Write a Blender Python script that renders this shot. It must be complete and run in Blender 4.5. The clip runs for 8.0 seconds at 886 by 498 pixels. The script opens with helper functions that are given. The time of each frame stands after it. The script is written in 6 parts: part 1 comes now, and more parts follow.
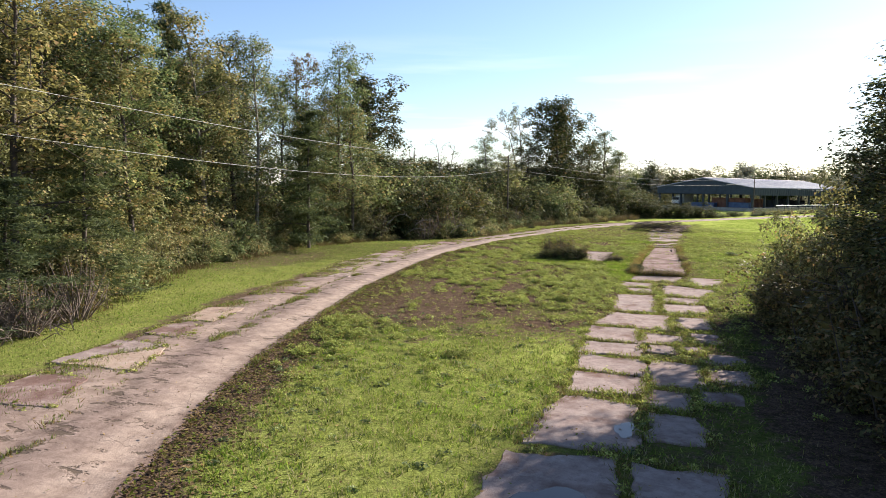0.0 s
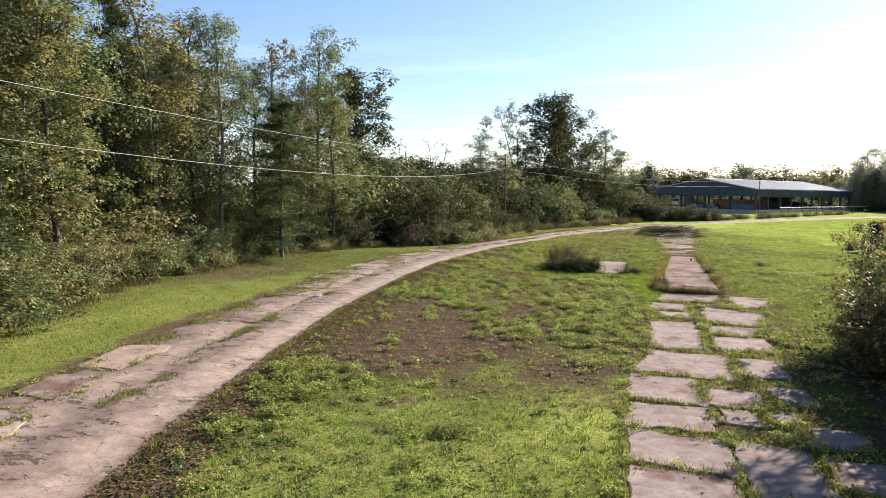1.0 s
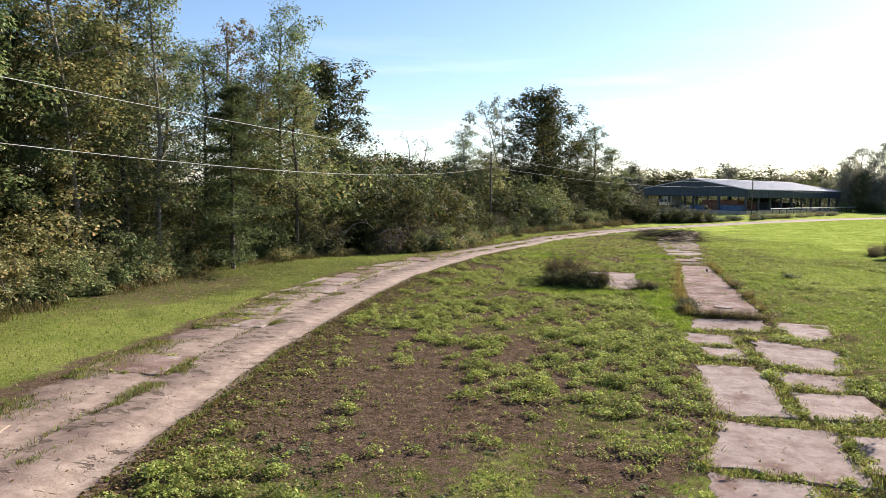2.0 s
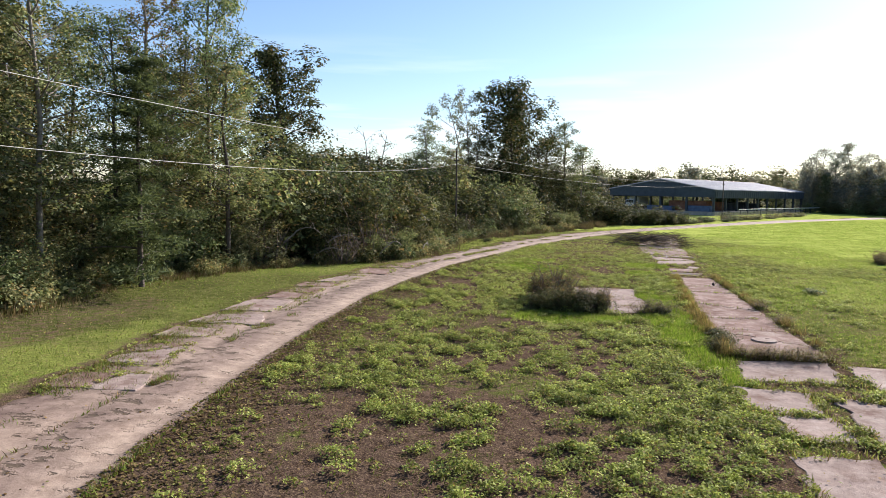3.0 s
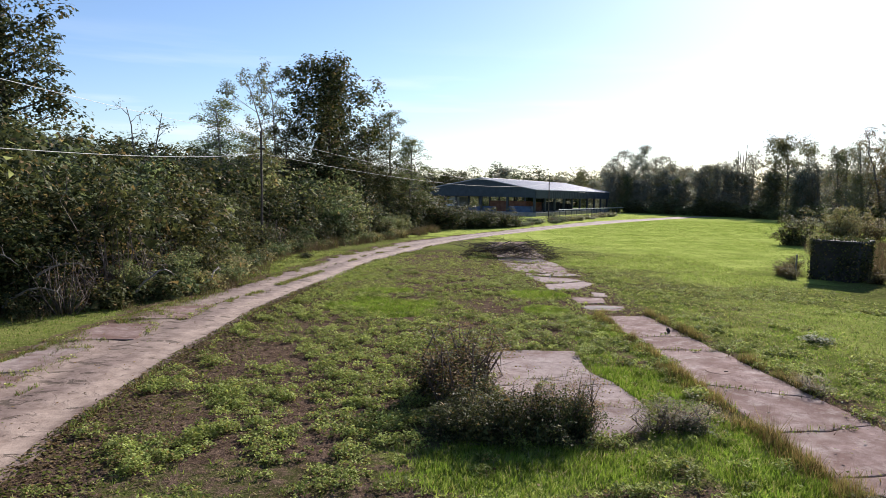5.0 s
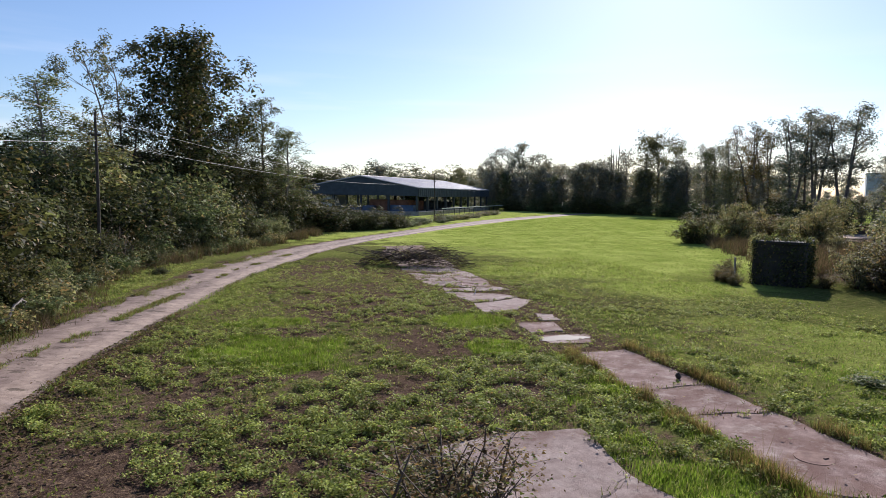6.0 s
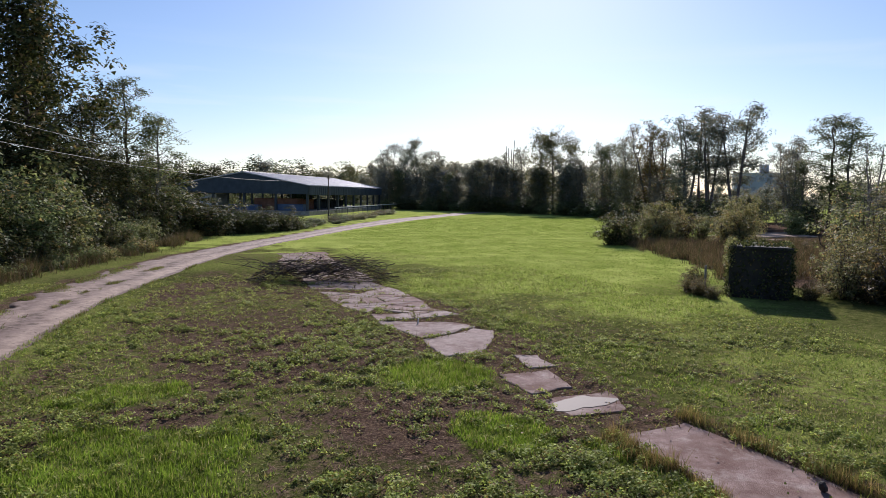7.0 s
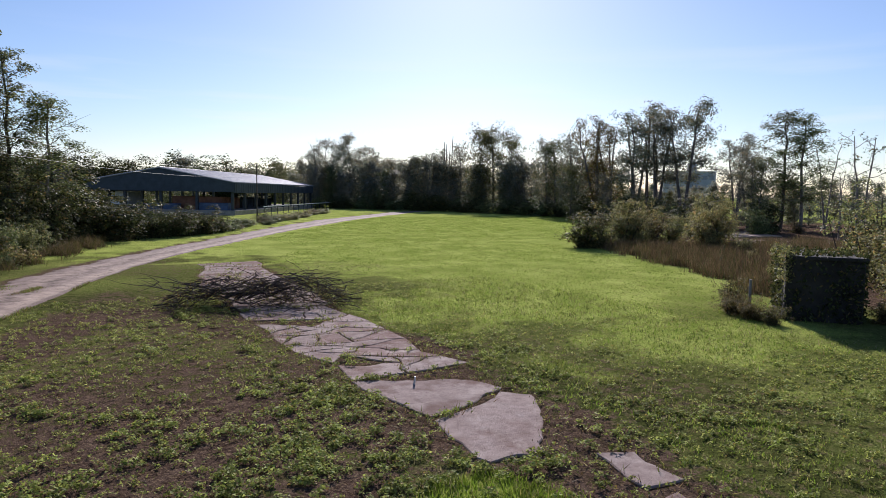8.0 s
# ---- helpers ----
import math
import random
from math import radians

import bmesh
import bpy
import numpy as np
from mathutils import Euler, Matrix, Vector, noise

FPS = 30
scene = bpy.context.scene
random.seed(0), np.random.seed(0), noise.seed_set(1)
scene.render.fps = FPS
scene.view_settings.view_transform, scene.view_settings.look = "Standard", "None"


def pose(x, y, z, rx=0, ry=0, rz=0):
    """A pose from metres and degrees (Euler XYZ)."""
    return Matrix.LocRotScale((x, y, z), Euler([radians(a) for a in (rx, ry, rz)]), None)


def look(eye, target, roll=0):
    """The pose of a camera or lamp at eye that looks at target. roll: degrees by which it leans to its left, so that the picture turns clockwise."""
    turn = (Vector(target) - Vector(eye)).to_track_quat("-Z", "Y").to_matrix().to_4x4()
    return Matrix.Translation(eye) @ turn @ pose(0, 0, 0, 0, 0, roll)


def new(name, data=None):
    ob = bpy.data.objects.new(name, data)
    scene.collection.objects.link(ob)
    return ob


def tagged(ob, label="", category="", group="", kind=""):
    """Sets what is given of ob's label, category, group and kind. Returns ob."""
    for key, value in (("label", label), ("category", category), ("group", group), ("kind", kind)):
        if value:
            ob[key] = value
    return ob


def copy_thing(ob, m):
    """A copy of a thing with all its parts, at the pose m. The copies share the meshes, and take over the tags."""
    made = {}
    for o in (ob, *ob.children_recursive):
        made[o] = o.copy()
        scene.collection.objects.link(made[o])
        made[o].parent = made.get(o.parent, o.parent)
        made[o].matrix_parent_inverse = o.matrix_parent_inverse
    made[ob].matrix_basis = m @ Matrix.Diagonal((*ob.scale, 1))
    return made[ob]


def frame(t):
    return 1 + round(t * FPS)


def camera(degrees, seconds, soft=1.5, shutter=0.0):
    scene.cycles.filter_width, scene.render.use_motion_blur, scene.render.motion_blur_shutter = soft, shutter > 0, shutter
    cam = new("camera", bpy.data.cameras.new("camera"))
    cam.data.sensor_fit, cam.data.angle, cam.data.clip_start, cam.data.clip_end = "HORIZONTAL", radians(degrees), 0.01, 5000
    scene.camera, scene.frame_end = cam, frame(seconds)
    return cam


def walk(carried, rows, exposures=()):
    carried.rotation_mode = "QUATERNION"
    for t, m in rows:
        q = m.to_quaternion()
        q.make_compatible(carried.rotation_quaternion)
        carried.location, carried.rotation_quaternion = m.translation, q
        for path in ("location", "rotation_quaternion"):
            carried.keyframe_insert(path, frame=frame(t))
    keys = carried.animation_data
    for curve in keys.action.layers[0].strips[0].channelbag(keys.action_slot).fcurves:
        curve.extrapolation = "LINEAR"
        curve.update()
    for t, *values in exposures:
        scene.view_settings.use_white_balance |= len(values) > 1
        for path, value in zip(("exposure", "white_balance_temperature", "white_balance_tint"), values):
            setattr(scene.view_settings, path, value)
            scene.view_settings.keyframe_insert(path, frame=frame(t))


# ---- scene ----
cam = camera(66.3, 8.0, soft=0.75)
METRES, EYE, TILT, LEAN, TURN = 56.96, 4.69, 0.0, 0.0, 14.1
ROWS = [
    (0.0, 0.0, 0.0, 0.0, 0.07, -5.24, -0.79),
    (0.5, 0.0005, 0.0518, 0.0001, -0.11, -5.19, -0.83),
    (1.0, 0.0017, 0.1049, -0.0001, -0.53, -5.15, -0.85),
    (2.5, 0.0064, 0.2739, -0.0005, -3.48, -5.09, -0.92),
    (3.0, 0.0092, 0.3348, -0.0009, -5.42, -5.07, -1.02),
    (3.5, 0.0132, 0.3972, -0.0014, -8.25, -5.01, -1.12),
    (4.0, 0.0185, 0.4607, -0.0015, -12.34, -4.93, -1.22),
    (4.5, 0.0253, 0.5254, -0.0021, -16.67, -4.86, -1.25),
    (6.0, 0.066, 0.7201, -0.0041, -32.4, -4.7, -0.85),
    (6.5, 0.0879, 0.7841, -0.0049, -37.37, -4.7, -0.82),
    (7.0, 0.1148, 0.8469, -0.0054, -42.06, -4.69, -0.88),
    (7.5, 0.146, 0.9085, -0.0063, -46.14, -4.71, -0.91),
    (8.0, 0.1823, 0.9679, -0.0072, -48.08, -4.75, -0.89),
]
EXPOSURES = [(0.0, 0.76, 6640, 15), (2.5, 0.71, 6530, 15), (4.0, 0.54, 6250, 16), (4.6, 0.46, 6190, 16.5), (6.0, 0.09, 6060, 19), (8.0, -0.1, 5990, 21)]
walk(cam, [(t, pose(0, 0, EYE, TILT, LEAN, TURN) @ pose(METRES * x, METRES * y, METRES * z, 90 + pitch, roll, yaw)) for t, x, y, z, yaw, pitch, roll in ROWS], EXPOSURES)

# ---------------------------------------------------------------- light
SUN_AZ, SUN_EL = 36.0, 27.0          # degrees clockwise from +y, and up
world = bpy.data.worlds.new("sky")
scene.world = world
world.use_nodes = True
wn = world.node_tree.nodes
sky = wn.new("ShaderNodeTexSky")
sky.sky_type = "NISHITA"
sky.sun_disc = False
sky.sun_elevation, sky.sun_rotation = radians(SUN_EL), radians(SUN_AZ)
sky.air_density, sky.dust_density, sky.ozone_density = 1.0, 0.3, 3.5
wn["Background"].inputs["Strength"].default_value = 0.112
# thin level streaks of cloud low over the horizon
way = wn.new("ShaderNodeTexCoord")
flatten = wn.new("ShaderNodeMapping")
flatten.inputs["Scale"].default_value = (2.2, 2.2, 26.0)
streak = wn.new("ShaderNodeTexNoise")
streak.inputs["Scale"].default_value, streak.inputs["Detail"].default_value = 1.3, 4.0
thin = wn.new("ShaderNodeValToRGB")
thin.color_ramp.elements[0].position, thin.color_ramp.elements[1].position = 0.50, 0.72
thin.color_ramp.elements[1].color = (0.5, 0.5, 0.5, 1)
height = wn.new("ShaderNodeSeparateXYZ")
low_sky = wn.new("ShaderNodeMapRange")
low_sky.inputs["From Min"].default_value, low_sky.inputs["From Max"].default_value = 0.22, 0.08
veil = wn.new("ShaderNodeMath")
veil.operation = "MULTIPLY"
cloudy = wn.new("ShaderNodeMix")
cloudy.data_type = "RGBA"
cloudy.inputs[7].default_value = (9.0, 9.2, 9.6, 1)
wl = world.node_tree.links
wl.new(way.outputs["Generated"], flatten.inputs["Vector"])
wl.new(flatten.outputs["Vector"], streak.inputs["Vector"])
wl.new(streak.outputs[0], thin.inputs["Fac"])
wl.new(way.outputs["Generated"], height.inputs[0])
wl.new(height.outputs[2], low_sky.inputs["Value"])
wl.new(low_sky.outputs[0], veil.inputs[0])
wl.new(thin.outputs["Color"], veil.inputs[1])
wl.new(veil.outputs[0], cloudy.inputs[0])
wl.new(sky.outputs["Color"], cloudy.inputs[6])
wl.new(cloudy.outputs[2], wn["Background"].inputs["Color"])
sun = new("sun", bpy.data.lights.new("sun", "SUN"))
sun.data.energy, sun.data.angle, sun.data.color = 7.4, radians(0.53), (1.0, 0.93, 0.82)
az, el = radians(SUN_AZ), radians(SUN_EL)
to_sun = Vector((math.sin(az) * math.cos(el), math.cos(az) * math.cos(el), math.sin(el)))
sun.matrix_world = look(to_sun * 100, (0, 0, 0))


# ---------------------------------------------------------------- noise on arrays
def vnoise(x, y, seed=0):
    """Smooth value noise in 0..1 at unit scale."""
    x, y = np.asarray(x, float), np.asarray(y, float)
    xi, yi = np.floor(x).astype(np.int64), np.floor(y).astype(np.int64)
    fx, fy = x - xi, y - yi
    fx, fy = fx * fx * (3 - 2 * fx), fy * fy * (3 - 2 * fy)

    def h(a, b):
        n = (a * 374761393 + b * 668265263 + seed * 974634777) & 0xFFFFFFFF
        n = ((n ^ (n >> 13)) * 1274126177) & 0xFFFFFFFF
        return ((n ^ (n >> 16)) & 0xFFFF) / 65535.0
    top = h(xi, yi) * (1 - fx) + h(xi + 1, yi) * fx
    low = h(xi, yi + 1) * (1 - fx) + h(xi + 1, yi + 1) * fx
    return top * (1 - fy) + low * fy


def fbm(x, y, seed=0, octaves=3):
    total, amp, norm = 0.0, 1.0, 0.0
    for k in range(octaves):
        total = total + amp * vnoise(x * 2 ** k, y * 2 ** k, seed + 17 * k)
        norm += amp
        amp *= 0.5
    return total / norm


def smooth(a, b, v):
    k = np.clip((np.asarray(v, float) - a) / (b - a), 0, 1)
    return k * k * (3 - 2 * k)


# ---------------------------------------------------------------- plan of the place
ROAD_Y = [-40, 0, 8, 12, 17, 24, 30, 37, 46, 52, 59, 65, 72, 79, 84, 90, 96, 105, 116, 127, 148, 180, 230]
ROAD_L = [-11.5, -12.6, -13.0, -13.3, -13.8, -14.7, -15.1, -15.5, -15.6, -15.0, -13.8, -11.8, -9.6, -7.6, -6.0, -3.2, -0.4, 5.4, 13.2, 20.8, 36.5, 67, 130]
ROAD_R = [-4.0, -6.0, -6.8, -8.1, -9.3, -10.3, -11.0, -11.4, -11.4, -10.8, -9.7, -8.2, -6.3, -4.2, -2.0, 0.5, 3.3, 9.0, 17.0, 25.2, 42.5, 73, 138]
VERGE_Y = [-40, 10, 19, 26, 32, 46, 54, 58, 60, 62, 67, 76, 85, 100, 110, 117]
VERGE_X = [-18.6, -18.2, -18.0, -20.8, -22.6, -23.0, -20.2, -17.0, -14.6, -13.1, -11.9, -11.5, -9.0, -1.4, 3.0, 6.0]


def road_l(y):
    return np.interp(y, ROAD_Y, ROAD_L)


def road_r(y):
    return np.interp(y, ROAD_Y, ROAD_R)


def verge_x(y):
    return np.interp(y, VERGE_Y, VERGE_X)


def ground_z(x, y):
    """The gentle unevenness of the ground, level under the far things."""
    near = 1 - smooth(60, 140, np.hypot(np.asarray(x) + 3, np.asarray(y) - 35))
    return near * (0.10 * (fbm(np.asarray(x) / 7.0, np.asarray(y) / 7.0, 3, 2) - 0.5) + 0.03 * (vnoise(np.asarray(x) / 0.9, np.asarray(y) / 0.9, 5) - 0.5))


# strip of old pavement: left and right edge along y
def strip_edges(y):
    return (np.interp(y, [5, 10, 18, 27, 36, 39, 48, 58, 64, 70, 78, 86, 96, 104], [-2.2, -1.8, -0.9, 0.1, 0.9, 1.3, 2.1, 3.3, 3.2, 3.4, 3.8, 4.4, 6.8, 10]),
            np.interp(y, [5, 10, 18, 27, 36, 39, 48, 58, 64, 70, 78, 96, 104], [1.8, 2.2, 3.0, 4.0, 5.4, 4.0, 4.4, 5.0, 5.5, 6.5, 7.1, 10, 16]))


def blob(x, y, cx, cy, rx, ry, soft=0.95):
    """1 inside an uneven oval patch, 0 outside."""
    x, y = np.asarray(x, float), np.asarray(y, float)
    d = np.hypot((x - cx) / rx, (y - cy) / ry)
    near = d < 1.7 + soft * 0.5
    if near.any():
        xs, ys = x[near], y[near]
        d[near] += 1.3 * (fbm(xs / 1.4, ys / 1.4, int(cx * 7 + cy * 3) & 255, 4) - 0.5)
    return 1 - smooth(1 - soft * 0.5, 1 + soft * 0.5, d)


LUSH_SPOTS = ((-5.0, 59.4, 2.1, 2.3), (-4.6, 64.0, 1.5, 0.8), (1.4, 58.6, 0.9, 0.9), (0.6, 43.0, 0.9, 9.0), (2.2, 62.4, 1.4, 1.3), (-3.2, 43.6, 2.6, 1.0), (-7.5, 73.0, 1.2, 3.5), (2.4, 49.5, 0.6, 6.0))


def rough_ground(x, y):
    """1 on the scrubby ground beyond the field's right edge."""
    edge = np.interp(y, [60, 72.5, 76.5, 87.5, 95, 104, 125], [22, 24.5, 28, 34, 38.5, 60, 76])
    return smooth(0, 3, x - edge) * (1 - smooth(125, 132, y)) * smooth(58, 62, y) * (1 - smooth(110, 125, x))


def bareness(x, y):
    """How much brown soil and litter shows instead of grass, 0..1."""
    x, y = np.asarray(x, float), np.asarray(y, float)
    b = np.zeros_like(x)
    for cx, cy, rx, ry, k in ((-6.3, 27.2, 4.2, 6.8, 1.0), (-3.6, 31.0, 2.6, 3.6, 0.9), (-6.2, 40.5, 2.4, 3.2, 0.75), (-8.3, 50.5, 3.0, 6.5, 0.75),
                              (-2.2, 56.0, 2.0, 1.6, 0.7), (0.9, 59.5, 1.6, 2.6, 0.7), (-0.6, 69.5, 4.4, 5.5, 0.85), (-1.2, 41.0, 1.4, 1.6, 0.6),
                              (-5.0, 46.0, 3.0, 4.0, 0.55), (-20.5, 39.0, 3.0, 5.5, 0.6), (2.4, 78.0, 1.9, 2.6, 0.75), (12, 91, 4, 2.5, 0.5),
                              (9.5, 58, 4.0, 7.0, 0.2), (3.0, 96, 4, 6, 0.5), (-15.5, 79, 3, 8, 0.5), (12, 64, 5, 6, 0.3), (8.5, 49, 2.5, 5, 0.25), (14, 88, 5, 2.5, 0.4), (9.0, 44, 3, 7, 0.2)):
        b = np.maximum(b, 0.78 * k * blob(x, y, cx, cy, rx, ry))
    # worn verge beside the road
    dr, dl = x - road_r(y), road_l(y) - x
    side = (1 - smooth(0.1, np.interp(y, [8, 20, 28, 50, 62], [1.8, 2.2, 3.6, 3.4, 1.8]), dr + 2.8 * (fbm(x / 1.0, y / 1.5, 9, 4) - 0.5))) * (dr > -1)
    b = np.maximum(b, 0.9 * side * smooth(4, 9, y) * (1 - smooth(62, 75, y)))
    b = np.maximum(b, 0.7 * (1 - smooth(0.2, 1.2, dl + 1.2 * (fbm(x / 1.1, y / 1.7, 19) - 0.5))) * (dl > -1))
    mid = smooth(17, 25, y) * (1 - smooth(80, 96, y)) * smooth(road_r(y), road_r(y) + 2, x) * (1 - smooth(np.interp(y, [30, 42, 70, 76], [0, 7, 8, 0]), np.interp(y, [30, 42, 70, 76], [12, 18, 18, 10]), x))
    mid = mid * (1 - 0.55 * smooth(0.2, 1.2, x - strip_edges(y)[1]))
    b = np.maximum(b, mid * (0.50 + 0.45 * smooth(0.40, 0.66, fbm(x / 2.3, y / 2.3, 31, 4))))
    for cx, cy, rx, ry in LUSH_SPOTS:
        b = b * (1 - 0.9 * blob(x, y, cx, cy, rx, ry))
    le, re_ = strip_edges(y)
    rag = 0.9 * (fbm(x / 0.7, y / 0.7, 57, 3) - 0.45)
    strip = smooth(-0.45, 0.1, x - le + rag) * smooth(-0.45, 0.1, re_ - x + rag) * smooth(6, 8, y) * (1 - smooth(90, 98, y))
    b = np.maximum(b, np.where(y > 37, 0.75, 0.46) * strip)
    b = np.maximum(b, 0.8 * rough_ground(x, y))
    # bare ground beside the pavement; its dark soil also deepens the shrubs' shade
    b = np.maximum(b, 0.78 * smooth(0.0, 1.4, x - np.interp(y, [8, 16, 24], [1.7, 2.7, 3.7]) + 1.8 * (fbm(x / 1.3, y / 1.3, 83, 3) - 0.5)) * (1 - smooth(27, 30, y)) * (1 - smooth(13, 18, x)))
    # ground under the wood
    b = np.maximum(b, 0.9 * smooth(-0.5, 2.0, verge_x(y) - x) * (y < 118))
    return np.clip(b, 0, 1)


def lushness(x, y):
    """How lush and even the green is, 0..1."""
    x, y = np.asarray(x, float), np.asarray(y, float)
    l = 0.22 + 0.35 * fbm(x / 5.0, y / 5.0, 41, 2)
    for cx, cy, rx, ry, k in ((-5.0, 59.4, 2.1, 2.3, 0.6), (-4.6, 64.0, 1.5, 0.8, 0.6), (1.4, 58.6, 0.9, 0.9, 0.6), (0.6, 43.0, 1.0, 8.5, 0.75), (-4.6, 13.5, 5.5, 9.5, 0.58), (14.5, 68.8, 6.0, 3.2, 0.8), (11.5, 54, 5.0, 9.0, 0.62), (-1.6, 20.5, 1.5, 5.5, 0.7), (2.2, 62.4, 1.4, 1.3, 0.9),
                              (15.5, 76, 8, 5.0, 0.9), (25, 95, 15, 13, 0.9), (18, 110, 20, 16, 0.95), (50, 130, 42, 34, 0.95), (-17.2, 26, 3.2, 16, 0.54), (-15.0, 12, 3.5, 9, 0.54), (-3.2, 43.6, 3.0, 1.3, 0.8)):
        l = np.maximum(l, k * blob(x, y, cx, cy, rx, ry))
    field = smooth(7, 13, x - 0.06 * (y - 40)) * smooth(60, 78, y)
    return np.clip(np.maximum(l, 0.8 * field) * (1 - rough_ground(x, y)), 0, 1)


# ---------------------------------------------------------------- mesh helpers
def mesh_of(name, verts, faces, material, smooth_shade=False):
    """A mesh from arrays of places and of faces with equal corner counts."""
    verts, faces = np.asarray(verts, np.float32).reshape(-1, 3), np.asarray(faces, np.int32)
    n, k = faces.shape
    me = bpy.data.meshes.new(name)
    me.vertices.add(len(verts))
    me.vertices.foreach_set("co", verts.ravel())
    me.loops.add(n * k)
    me.loops.foreach_set("vertex_index", faces.ravel())
    me.polygons.add(n)
    me.polygons.foreach_set("loop_start", np.arange(0, n * k, k, dtype=np.int32))
    me.polygons.foreach_set("use_smooth", np.full(n, smooth_shade))
    me.materials.append(material)
    me.update(calc_edges=True)
    return me


def put(name, me, parent=None, label=""):
    ob = new(name, me)
    if parent:
        ob.parent = parent
    return tagged(ob, label)


def part(name, bm, material, parent=None, label=""):
    me = bpy.data.meshes.new(name)
    bm.to_mesh(me)
    bm.free()
    me.materials.append(material)
    return put(name, me, parent, label)


def root(name, x, y, z, label, category, group="", rz=0.0, kind=""):
    ob = new(name)
    ob.matrix_basis = pose(x, y, z, 0, 0, rz)
    return tagged(ob, label, category, group, kind)


def box(bm, cx, cy, cz, sx, sy, sz, bevel=0.0, m=None):
    """Adds a box by centre and size, its edges bevelled."""
    made = bmesh.ops.create_cube(bm, size=1.0, matrix=(m or Matrix()) @ Matrix.Translation((cx, cy, cz)) @ Matrix.Diagonal((sx, sy, sz, 1)))
    if bevel:
        edges = {e for v in made["verts"] for e in v.link_edges}
        bmesh.ops.bevel(bm, geom=list(edges), offset=bevel, segments=1, affect="EDGES")
    return bm


class Soup:
    """Collects vertices and equal-sided faces for one mesh."""
    def __init__(self):
        self.v, self.f, self.n = [], [], 0

    def add(self, v, f):
        v = np.asarray(v, float).reshape(-1, 3)
        self.v.append(v)
        self.f.append(np.asarray(f, np.int64) + self.n)
        self.n += len(v)

    def tube(self, pts, radii, sides=5):
        pts = np.asarray(pts, float)
        k = len(pts)
        d = np.gradient(pts, axis=0)
        d /= np.linalg.norm(d, axis=1)[:, None] + 1e-9
        ref = np.array([0.31, 0.22, 0.92]) if abs(d[0][2]) < 0.8 else np.array([0.95, 0.2, 0.1])
        u = np.cross(d, ref)
        u /= np.linalg.norm(u, axis=1)[:, None] + 1e-9
        w = np.cross(d, u)
        a = np.arange(sides) * 2 * np.pi / sides
        ring = pts[:, None, :] + np.asarray(radii, float)[:, None, None] * (np.cos(a)[None, :, None] * u[:, None, :] + np.sin(a)[None, :, None] * w[:, None, :])
        i, j = np.meshgrid(np.arange(k - 1), np.arange(sides), indexing="ij")
        a0, a1 = i * sides + j, i * sides + (j + 1) % sides
        self.add(ring, np.stack([a0, a1, a1 + sides, a0 + sides], -1).reshape(-1, 4))

    def mesh(self, name, material, smooth_shade=False):
        return mesh_of(name, np.concatenate(self.v), np.concatenate(self.f), material, smooth_shade)


def leaf_quads(centres, sizes, rng, flat=0.35, ratio=0.55, toward=None):
    """One rhombic leaf at each place, at a random turn; flat: how far the leaves lie level; toward: the way its clump faces there."""
    n = len(centres)
    nrm = rng.normal(size=(n, 3))
    nrm[:, 2] = np.abs(nrm[:, 2]) + flat * 2
    nrm /= np.linalg.norm(nrm, axis=1)[:, None]
    if toward is not None:
        nrm = nrm * 0.75 + toward
        nrm /= np.linalg.norm(nrm, axis=1)[:, None] + 1e-9
    u = np.cross(nrm, rng.normal(size=(n, 3)))
    u /= np.linalg.norm(u, axis=1)[:, None] + 1e-9
    w = np.cross(nrm, u)
    s = np.asarray(sizes)[:, None]
    v = np.stack([centres - u * s, centres - w * s * ratio + u * s * 0.15, centres + u * s, centres + w * s * ratio + u * s * 0.15], 1)
    return v.reshape(-1, 3), np.arange(4 * n).reshape(-1, 4)


def leaf_tris(centres, sizes, rng, flat=0.35, ratio=0.6, toward=None):
    """Pointed leaves of one triangle each, for crowns of very many."""
    v, f = leaf_quads(centres, sizes, rng, flat, ratio, toward)
    v = v.reshape(-1, 4, 3)[:, [1, 2, 3]]
    return v.reshape(-1, 3), np.arange(3 * len(v)).reshape(-1, 3)


def bunched(rng, n, reach=1.7):
    """Normal offsets with no far strays."""
    o = rng.normal(size=(n, 3))
    r = np.linalg.norm(o, axis=1)[:, None]
    inside = reach * rng.random((n, 1)) ** 0.4
    return np.where(r > reach, o / (r + 1e-9) * inside, o)


